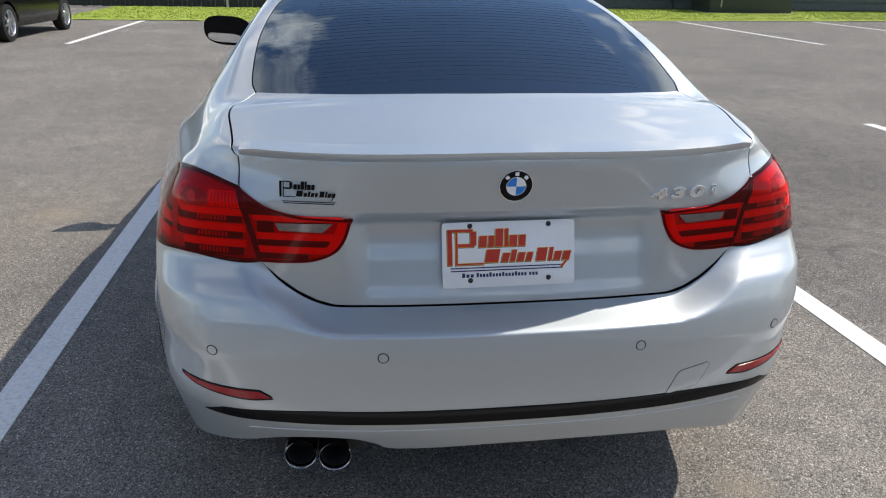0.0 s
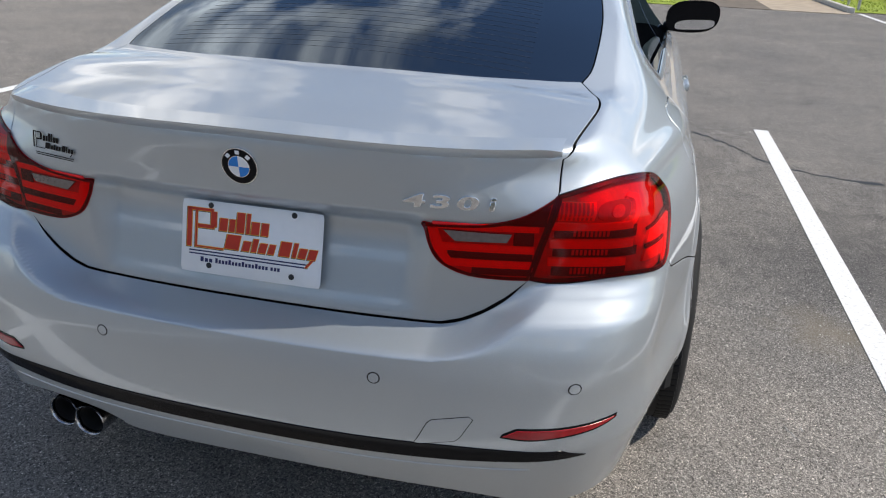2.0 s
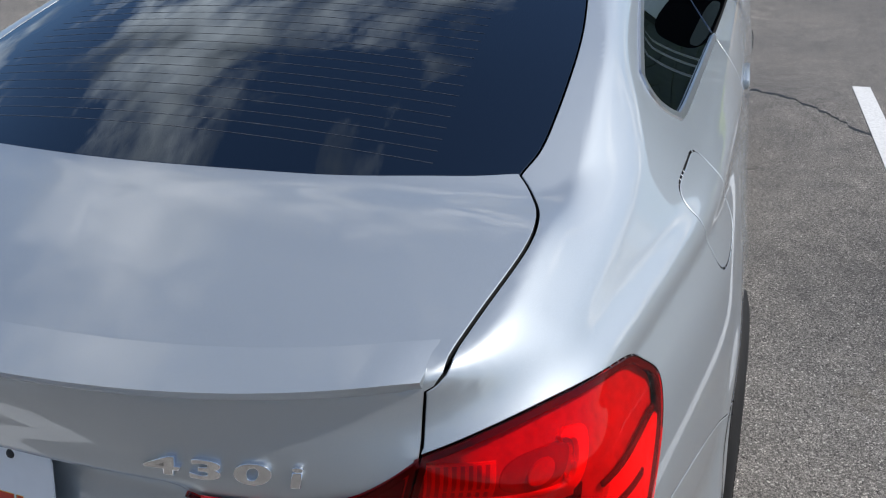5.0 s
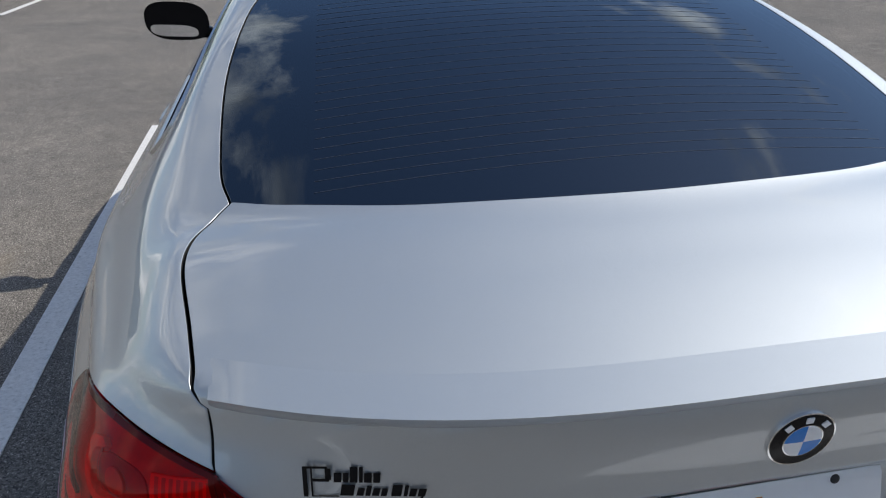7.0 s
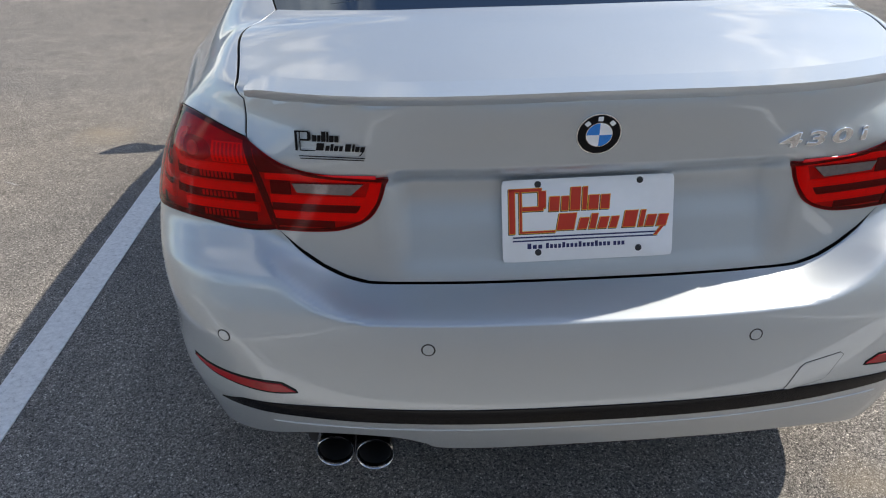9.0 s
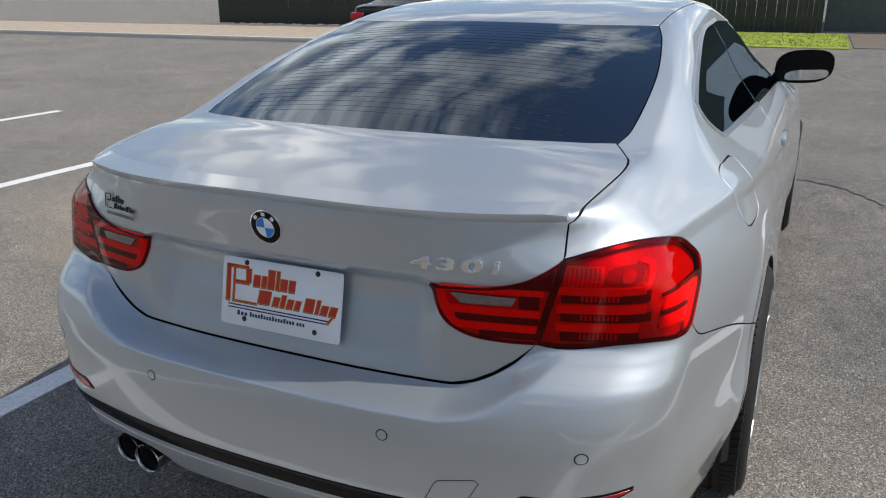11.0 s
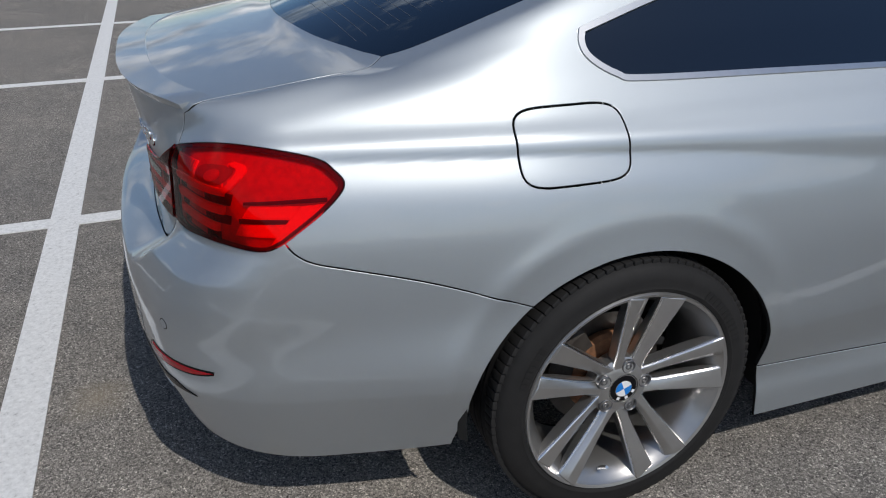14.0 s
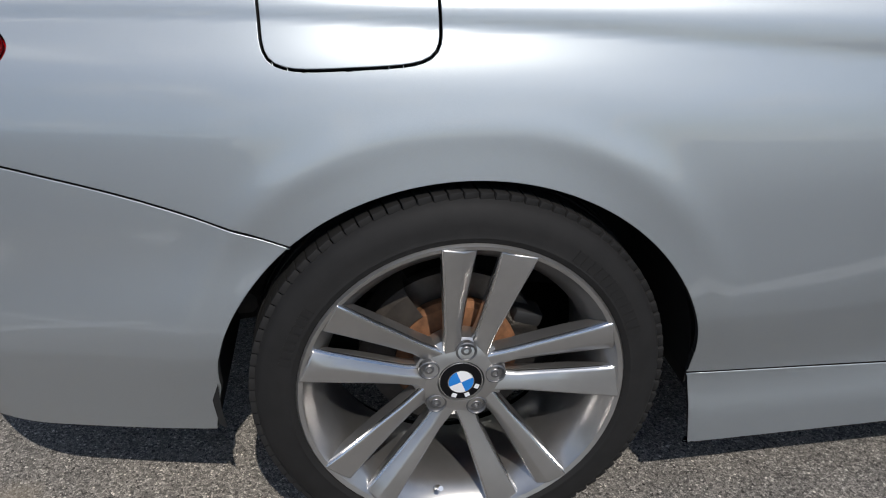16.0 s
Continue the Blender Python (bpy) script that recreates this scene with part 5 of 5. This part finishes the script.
for ch, x in (("4", 0.338), ("3", 0.386), ("0", 0.435), ("i", 0.480)):
    ob = lettering(ch, 0.040, 0.0030, chrome, lid, "chrome_character", facing(x, 0.905, 0.001) @ Matrix.Diagonal((1.9 if ch != "i" else 1.5, 0.86, 1, 1)), 0.10)
    tagged(ob, "chrome raised character")

# licence plate with a dealer's printed sign, drawn as plain shapes
PW, PH = 0.308, 0.150
pm = Matrix.Translation((-0.001, 0.101, 0.770)) @ Matrix.Rotation(radians(90 - 12.5), 4, "X") @ Matrix.Rotation(radians(0.4), 4, "Z")
bm = bmesh.new()
ring = [(*p, 0) for p in rounded_box(0, 0, PW, PH, 0.01, 40.0, 96)]
swept(bm, [[(x, y, -0.0012) for x, y, z in ring], [(x, y, 0.0) for x, y, z in ring], [(x * 0.993, y * 0.986, 0.0008) for x, y, z in ring]])
bmesh.ops.recalc_face_normals(bm, faces=bm.faces)
plate = part("licence_plate", bm, white_enamel, car, "white dealer plate with red print")
plate.matrix_local = pm


def printed(shapes, material, z, name, parent=plate, m=None):
    """Flat printed shapes, each a piece of its own: (x0, y0, x1, y1, lean)."""
    for x0, y0, x1, y1, lean in shapes:
        bm = bmesh.new()
        vs = [bm.verts.new(p) for p in ((x0, y0, z), (x1, y0, z), (x1 + lean, y1, z), (x0 + lean, y1, z))]
        bm.faces.new(vs)
        ob = part(name, bm, material, parent, smooth=False)
        if m is not None:
            ob.matrix_local = m


def sign_shapes(k, grow=0.0):
    """The two lines of bold marks of the dealer's sign, k metres wide, as slanted blocks."""
    g = grow
    out = [(-0.460 * k - g, -0.072 * k - g, -0.425 * k + g, 0.192 * k + g, 0.0), (-0.40 * k - g, -0.062 * k - g, -0.385 * k + g, 0.180 * k + g, 0.0),
           (-0.46 * k - g, 0.172 * k - g, -0.27 * k + g, 0.192 * k + g, 0.0), (-0.29 * k - g, 0.075 * k - g, -0.245 * k + g, 0.175 * k + g, 0.0), (-0.385 * k - g, 0.060 * k - g, -0.26 * k + g, 0.085 * k + g, 0.0),
           (-0.40 * k - g, -0.072 * k - g, -0.19 * k + g, -0.060 * k + g, 0.0)]
    x = -0.228
    for w, h in ((0.066, 0.085), (0.048, 0.085), (0.066, 0.135), (0.032, 0.135), (0.066, 0.085), (0.060, 0.085)):
        out.append((x * k - g, 0.055 * k - g, (x + w * 0.88) * k + g, (0.055 + h) * k + g, 0.006 * k))
        x += w + 0.004
    x = -0.185
    for w, h in ((0.118, 0.098), (0.062, 0.068), (0.045, 0.09), (0.062, 0.068), (0.052, 0.068), (0.0, 0), (0.088, 0.098), (0.034, 0.098), (0.062, 0.068), (0.066, 0.068)):
        if w:
            out.append((x * k - g, -0.060 * k - g, (x + w * 0.87) * k + g, (-0.060 + h) * k + g, 0.018 * k))
        x += w + 0.005 if w else 0.022
    out.append((0.385 * k - g, -0.115 * k - g, 0.405 * k + g, -0.060 * k + g, 0.045 * k))
    return out


printed([(x0 - 0.0012, y0 - 0.0014, x1 - 0.0012, y1 - 0.0014, lean) for x0, y0, x1, y1, lean in sign_shapes(PW, 0.0008)], black_matt, 0.0010, "black_edge")
printed(sign_shapes(PW, 0.0007), plate_yellow, 0.0012, "yellow_outline")
printed(sign_shapes(PW, -0.0003), plate_red, 0.0014, "red_mark")
printed([(-0.44 * PW, -0.100 * PW, 0.41 * PW, -0.091 * PW, 0), (-0.44 * PW, -0.121 * PW, 0.41 * PW, -0.112 * PW, 0)], plate_navy, 0.0011, "blue_rule")
xs, bars = -0.355 * PW, []
for i in range(24):
    w = 0.0098 if i < 3 else 0.0074
    if i not in (3, 20):
        bars.append((xs, -0.166 * PW, xs + w * 0.72, (-0.166 + (0.024 if i % 4 else 0.033)) * PW, 0))
    xs += w if i not in (3, 20) else 0.004
printed(bars, plate_navy, 0.0011, "small_print_bar")
for x in (-0.090, 0.092):
    for y in (0.066, -0.058):
        bm = bmesh.new()
        bmesh.ops.create_uvsphere(bm, u_segments=14, v_segments=7, radius=0.0062, matrix=Matrix.Translation((x, y, 0.0005)) @ Matrix.Diagonal((1, 1, 0.55, 1)))
        part("plate_screw", bm, black_matt, plate, "dark plate screw")

# black dealer sticker, the same sign in small
printed(sign_shapes(0.132), black_gloss, 0.0, "sticker_mark", lid, facing(-0.449, 0.919, 0.0016))
printed([(-0.055, -0.0195, 0.062, -0.0178, 0), (-0.053, -0.0235, 0.060, -0.0218, 0)], black_gloss, 0.0, "sticker_rule", lid, facing(-0.449, 0.919, 0.0016))


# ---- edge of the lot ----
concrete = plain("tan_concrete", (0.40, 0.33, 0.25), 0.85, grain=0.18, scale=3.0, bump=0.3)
# drive concrete with a cast shadow painted into its darker colour
concrete_shadowed = plain("shadowed_concrete", (0.15, 0.125, 0.10), 0.9, grain=0.25, scale=4.0, bump=0.3)
kerb_stone = plain("kerb_concrete", (0.50, 0.48, 0.43), 0.85, grain=0.15, scale=12.0, bump=0.3)
siding = plain("grey_green_siding", (0.085, 0.10, 0.085), 0.6, grain=0.15, scale=6.0)
dark_wood = plain("dark_fence_wood", (0.035, 0.040, 0.030), 0.8, grain=0.35, scale=9.0, bump=0.4)
galvanised = plain("galvanised_steel", (0.42, 0.43, 0.43), 0.4, 0.8, 0.15, 20.0)
cabinet_grey = plain("dark_grey_enamel", (0.030, 0.038, 0.036), 0.45, grain=0.15)
black_paint = plain("black_car_paint", (0.004, 0.004, 0.004), 0.2, grain=0.1, Specular_IOR_Level=0.4)
roof_felt = plain("grey_roofing", (0.12, 0.12, 0.12), 0.9, grain=0.2, scale=8.0)
crack_tar = plain("crack_sealer", (0.012, 0.012, 0.012), 0.55, grain=0.3)

for x, y0, y1 in ((-4.9, 13.4, 19.5), (5.64, 13.8, 20.5), (9.9, 14.0, 21.2), (14.5, 16.0, 21.7), (19.0, 17.0, 22.3), (-7.9, 13.4, 19.4)):
    stripe(x - 0.055, y0, x + 0.055, y1)


def turf(name, x0, x1, y0, y1, lift, label):
    """A strip of mown grass: a sheet of soil with many blades."""
    bm = bmesh.new()
    rng = random.Random(len(name) * 7 + int(x0))
    g = [[bm.verts.new((x, y, lift * (0.2 if j == 0 else 1) + 0.01 * rng.random())) for j, y in enumerate(np.linspace(y0 + (0.12 * max(0, x - 5.3)), y1, 9))] for x in np.linspace(x0, x1, 30)]
    for a, b in zip(g, g[1:]):
        for j in range(8):
            bm.faces.new((a[j], b[j], b[j + 1], a[j + 1]))
    for _ in range(int(min(26000, 260 * (x1 - x0) * (y1 - y0) / 2))):
        x = rng.uniform(x0, x1)
        y = rng.uniform(y0 + 0.12 * max(0, x - 5.3), y1) - 0.06
        h, w, a = rng.uniform(0.015, 0.045), rng.uniform(0.010, 0.022), rng.uniform(0, 6.28)
        c, s = w * math.cos(a), w * math.sin(a)
        lx, ly = rng.uniform(-0.05, 0.05), rng.uniform(-0.05, 0.05)
        bm.faces.new([bm.verts.new(v) for v in ((x - c, y - s, lift), (x + c, y + s, lift), (x + lx, y + ly, lift + h))])
    return tagged(part(name, bm, grass_mat, smooth=False), label, "grass", kind="stuff")


turf("lawn", -6.9, 1.6, 19.6, 25.4, 0.05, "bright green mown grass beside the asphalt")
turf("lawn", 5.55, 26.0, 20.8, 27.5, 0.05, "bright green mown grass in front of the building")

# shadowed part of the drive, drawn as a darker slab
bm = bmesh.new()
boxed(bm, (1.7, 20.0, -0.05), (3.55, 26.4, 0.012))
tagged(part("driveway", bm, concrete_shadowed, smooth=False), "concrete drive up to the building, coloured dark for a cast shadow", "driveway", kind="structure")
bm = bmesh.new()
boxed(bm, (3.553, 20.0, -0.05), (5.36, 26.4, 0.014))
tagged(part("driveway", bm, concrete, smooth=False), "tan concrete drive up to the building", "driveway", kind="structure")
bm = bmesh.new()
boxed(bm, (5.37, 20.6, -0.05), (5.53, 26.4, 0.13), 0.02)
tagged(part("kerb", bm, kerb_stone), "weathered concrete kerb beside the drive", "kerb", kind="structure")
bm = bmesh.new()
boxed(bm, (-40, 17.2, -0.05), (-9.2, 24.0, 0.03))
tagged(part("pavement", bm, concrete, smooth=False), "sandy concrete pavement beyond the lot", "pavement", kind="structure")
bm = bmesh.new()
boxed(bm, (-40, 17.0, -0.05), (-9.2, 17.2, 0.12), 0.02)
tagged(part("kerb", bm, kerb_stone), "pale concrete kerb along the pavement", "kerb", kind="structure")

# posts of the gate by the drive
for x, y in ((5.75, 21.3), (5.9, 23.2), (6.1, 25.0), (-3.45, 25.0)):
    bm = bmesh.new()
    tube(bm, [(x, y, -0.05), (x, y, 1.0), (x, y, 2.0)], 0.035, 12)
    boxed(bm, (x - 0.045, y - 0.045, 1.98), (x + 0.045, y + 0.045, 2.03), 0.012)
    tagged(part("gate_post", bm, galvanised), "galvanised steel post standing in the grass", "post", group="gate posts")

# the building, with lapped boards, a door and a low roof
building = tagged(new("building"), "low grey-green building with lapped siding and a flat roof", "building")
bm = bmesh.new()
boxed(bm, (1.0, 27.9, 0), (34.0, 36.0, 4.0))
part("wall", bm, siding, building, "grey-green wall", smooth=False)
bm = bmesh.new()
boxed(bm, (0.7, 27.5, 4.0), (34.3, 36.3, 4.25), 0.03)
part("roof", bm, roof_felt, building)
for k in range(14):
    bm = bmesh.new()
    z = 0.08 + 0.28 * k
    swept(bm, [[(x, 27.9, z), (x, 27.865, z + 0.004), (x, 27.885, z + 0.272), (x, 27.9, z + 0.272)] for x in (6.3, 34.0)])
    bmesh.ops.recalc_face_normals(bm, faces=bm.faces)
    part("board", bm, siding, building, smooth=False)
bm = bmesh.new()
boxed(bm, (3.2, 27.80, 0.02), (6.0, 27.9, 2.5), 0.01)
door = part("door", bm, white_enamel, building, "pale roller door")
for k in range(9):
    bm = bmesh.new()
    boxed(bm, (3.3, 27.785, 0.06 + 0.265 * k), (5.9, 27.81, 0.30 + 0.265 * k), 0.008)
    part("slat", bm, white_enamel, door)
bm = bmesh.new()
boxed(bm, (6.02, 27.78, 0), (6.22, 27.9, 2.6), 0.01)
part("door_post", bm, dark_wood, building)
bm = bmesh.new()
tube(bm, [(8.4, 27.80, 0.62), (12.4, 27.80, 0.52), (12.6, 27.8, 0.3), (12.6, 27.8, 0.0)], 0.05, 10)
part("drain_pipe", bm, cabinet_grey, building, "dark drain pipe")

# utility cabinet in the grass
cab = tagged(new("utility_cabinet"), "dark grey utility cabinet standing in the grass", "utility cabinet")
bm = bmesh.new()
boxed(bm, (12.9, 25.4, 0.03), (16.0, 26.9, 1.6), 0.04)
part("body", bm, cabinet_grey, cab)
bm = bmesh.new()
boxed(bm, (12.8, 25.3, 0.0), (16.1, 27.0, 0.06), 0.01)
part("plinth", bm, kerb_stone, cab)
for x, w in ((13.6, 0.18), (14.7, 0.30)):
    bm = bmesh.new()
    boxed(bm, (x, 25.388, 0.62), (x + w, 25.402, 0.98))
    part("notice", bm, white_enamel, cab, "pale notice", smooth=False)
bm = bmesh.new()
boxed(bm, (13.28, 25.37, 0.25), (13.33, 25.40, 0.6), 0.008)
part("latch", bm, galvanised, cab)

# board fence beyond the grass
fence = tagged(new("fence"), "dark stained board fence behind the grass", "fence")
rng = random.Random(5)
bm = bmesh.new()
boxed(bm, (-0.072, -0.012, 0), (0.072, 0.012, 1.85), 0.006)
first = part("board", bm, dark_wood, fence)
first.matrix_local = pose(-22.0, 25.9, 0.03)
for k in range(1, 156):
    b = new("board", first.data)
    b.parent = fence
    b.matrix_local = pose(-22.0 + 0.1475 * k, 25.9 + rng.uniform(-0.006, 0.006), 0.03 + rng.uniform(-0.02, 0.02), 0, rng.uniform(-0.4, 0.4), 0)
for z in (0.4, 1.5):
    bm = bmesh.new()
    boxed(bm, (-22, 25.93, z), (0.9, 25.99, z + 0.09), 0.006)
    part("rail", bm, dark_wood, fence)

# ---- black saloon parked at the far side ----
saloon = tagged(new("car"), "black saloon parked on the far side of the lot", "car")
saloon.matrix_world = pose(-6.82, 12.75, 0, 0, 0, -2.0)


def saloon_body():
    """Skins a saloon from cross-sections: half width, sill, belt and roof heights along its length."""
    rows = []
    wide = curve((0.0, 0.55), (0.06, 0.70), (0.25, 0.82), (0.9, 0.89), (2.4, 0.90), (3.9, 0.88), (4.5, 0.74), (4.7, 0.5))
    low = curve((0, 0.42), (0.12, 0.26), (0.5, 0.22), (4.2, 0.2), (4.7, 0.35))
    belt_z = curve((0, 0.85), (0.1, 1.02), (0.8, 1.08), (2.5, 0.98), (3.5, 0.94), (4.4, 0.78), (4.7, 0.55))
    top_z = curve((0, 0.86), (0.1, 1.05), (0.6, 1.12), (1.1, 1.32), (1.9, 1.46), (2.6, 1.42), (3.3, 1.08), (4.4, 0.82), (4.7, 0.56))
    for y in np.concatenate([np.linspace(0, 0.3, 8), np.linspace(0.36, 4.4, 60), np.linspace(4.45, 4.7, 6)]):
        w, l0, bz, tz = float(wide(y)), float(low(y)), float(belt_z(y)), float(top_z(y))
        lift = l0
        for hub in (0.98, 3.83):
            d = abs(y - hub)
            if d < 0.37:
                lift = max(lift, 0.32 + math.sqrt(0.37**2 - d * d))
        right = [(0, lift), (w * 0.80, lift), (w * 0.95, max(lift, l0 + 0.03)), (w, max(lift, 0.42)), (w * 1.0, max(lift, 0.62)), (w * 0.975, max(lift, bz - 0.08)), (w * 0.93, bz), (w * 0.84, bz + (tz - bz) * 0.35), (w * 0.70, bz + (tz - bz) * 0.85), (w * 0.5, tz), (0, tz + 0.012)]
        rows.append([(x, y, z) for x, z in right] + [(-x, y, z) for x, z in right[-2:0:-1]])
    return rows


bm = bmesh.new()
swept(bm, saloon_body())
bmesh.ops.recalc_face_normals(bm, faces=bm.faces)
part("body", bm, black_paint, saloon, "black body shell")
bm = bmesh.new()
boxed(bm, (-0.15, -0.035, 0.60), (0.15, -0.012, 0.755), 0.004)
part("licence_plate", bm, white_enamel, saloon, "pale licence plate")
bm = bmesh.new()
secs = []
for i in range(41):
    q = math.pi * (i / 40)
    px, py = 0.885 * math.copysign(abs(math.cos(q)) ** 0.45, math.cos(q)), 0.62 - 0.66 * abs(math.sin(q)) ** 0.5
    ux, uy = px / 0.885, -1.0 if abs(math.cos(q)) < 0.9 else -0.2
    secs.append([(px - ux * 0.05 * d, py - uy * 0.05 * d, z) for z, d in ((0.23, 1.6), (0.25, 0.7), (0.33, 0.25), (0.43, 0.1), (0.50, 0.0), (0.56, 0.0), (0.575, 0.35), (0.66, 0.5), (0.74, 0.8), (0.74, 2.0))])
swept(bm, secs, closed_section=False, caps=False)
bmesh.ops.recalc_face_normals(bm, faces=bm.faces)
part("rear_bumper", bm, black_paint, saloon, "black rear bumper")
for s in (1, -1):
    bm = bmesh.new()
    boxed(bm, (s * 0.62 - 0.16, 0.0, 0.78), (s * 0.62 + 0.16, 0.12, 0.93), 0.03)
    part("tail_lamp", bm, red_deep, saloon, "red tail lamp")
bm = bmesh.new()
lathe(bm, [(0.028, 0.2), (0.03, 0.0), (0.036, 0.002), (0.036, 0.2)], 20)
bmesh.ops.transform(bm, matrix=pose(0.40, -0.02, 0.27, 0, 0, 90), verts=bm.verts)
part("exhaust_tip", bm, chrome, saloon, "chrome exhaust tip")
bm = bmesh.new()
tube(bm, [(-0.7, -0.030, 0.568), (0, -0.041, 0.568), (0.7, -0.030, 0.568)], 0.004, 6)
part("trim_strip", bm, chrome, saloon, "chrome trim strip")


def plain_wheel(parent, at, out):
    """A silver multi-spoke wheel seen from afar."""
    w = new("wheel")
    w.parent = parent
    w.matrix_local = pose(*at) @ Matrix.Diagonal((out, 1, 1, 1))
    bm = bmesh.new()
    lathe(bm, [(0.215, -0.20), (0.30, -0.21), (0.32, -0.18), (0.322, -0.05), (0.31, -0.01), (0.26, 0.0), (0.225, -0.006)], 40)
    part("tyre", bm, rubber, w, "black tyre")
    bm = bmesh.new()
    lathe(bm, [(0.20, -0.18), (0.205, -0.03), (0.222, -0.006), (0.228, -0.01)], 40)
    part("rim", bm, satin, w, "silver rim")
    for k in range(7):
        bm = bmesh.new()
        boxed(bm, (-0.04, -0.02, 0.03), (-0.018, 0.02, 0.215), 0.006, Matrix.Rotation(2 * math.pi * k / 7, 4, "X"))
        part("spoke", bm, satin, w, "silver spoke")
    bm = bmesh.new()
    lathe(bm, [(0.001, -0.014), (0.05, -0.016), (0.06, -0.03), (0.06, -0.06)], 24)
    part("hub", bm, satin, w)
    bm = bmesh.new()
    lathe(bm, [(0.001, -0.09), (0.19, -0.09)], 24)
    part("brake_disc", bm, inner_shade_black, w)
    return w


for y in (0.98, 3.83):
    for s in (1, -1):
        plain_wheel(saloon, (s * 0.90, y, 0.322), s)

# a sealed crack wandering over the asphalt
bm = bmesh.new()
rng = random.Random(11)
line = spline([(0.55, 5.30, 0), (0.98, 5.24, 0), (1.16, 5.15, 0), (1.32, 4.97, 0), (1.47, 4.72, 0), (1.62, 4.42, 0), (1.9, 4.2, 0), (2.3, 4.12, 0)], 7)
pts = [(p[0] + rng.uniform(-0.012, 0.012), p[1] + rng.uniform(-0.02, 0.02)) for p in line]
secs = []
for k, (px, py) in enumerate(pts):
    w = 0.010 + 0.026 * rng.random()
    secs.append([(px, py - w, 0.0005), (px, py, 0.003), (px, py + w, 0.0005)])
swept(bm, secs, closed_section=False, caps=False)
tagged(part("asphalt_crack", bm, crack_tar), "dark wandering crack in the asphalt", "crack", kind="structure")

# grit and small pale chips lying on the asphalt
bm = bmesh.new()
rng = random.Random(3)
for _ in range(2600):
    x, y = rng.uniform(-3.2, 3.4), rng.uniform(-2.2, 6.0)
    if rng.random() < 0.5:
        x, y = rng.uniform(0.9, 2.8), rng.uniform(-0.6, 2.4)
    r = rng.uniform(0.0012, 0.0042)
    c = [bm.verts.new((x + r * rng.uniform(0.6, 1.3) * math.cos(q), y + r * rng.uniform(0.6, 1.3) * math.sin(q), 0.0)) for q in (0, 1.6, 3.1, 4.7)]
    t = bm.verts.new((x, y, r * 0.9))
    for i in range(4):
        bm.faces.new((c[i], c[(i + 1) % 4], t))
tagged(part("grit", bm, kerb_stone, smooth=False), "pale grit scattered over the asphalt", "grit", kind="stuff")

# unseen wall, added to close the lot and darken what the paint reflects
bm = bmesh.new()
boxed(bm, (-60, -26.4, 0), (60, -26.0, 5.0))
tagged(part("unseen_wall_south", bm, siding, smooth=False), "long plain grey-green wall, unseen, added to close the lot and darken reflections", "wall", kind="structure")

# chalky scratches on the asphalt
chalk = plain("chalk_mark", (0.46, 0.45, 0.43), 0.9, grain=0.3, scale=90.0)
rng = random.Random(21)
for x, y, a, k in ((1.296, 0.989, 115, 0.075), (1.33, 1.02, 100, 0.03), (-2.18, 2.36, 150, 0.10), (-3.06, 3.65, 60, 0.06)):
    bm = bmesh.new()
    row = []
    d = Vector((math.cos(radians(a)), math.sin(radians(a)), 0))
    side = Vector((-d.y, d.x, 0))
    for i in range(9):
        t = i / 8 - 0.5
        w = 0.0022 * (1 - (2 * t) ** 2) + 0.0006
        c = Vector((x, y, 0)) + d * k * t + side * rng.uniform(-0.004, 0.004)
        row.append([c - side * w + Vector((0, 0, 0.0003)), c + Vector((0, 0, 0.0022)), c + side * w + Vector((0, 0, 0.0003))])
    swept(bm, row, closed_section=False, caps=False)
    tagged(part("chalk_mark", bm, chalk), "thin pale scratch mark on the asphalt", "mark", group="scratch marks", kind="structure")
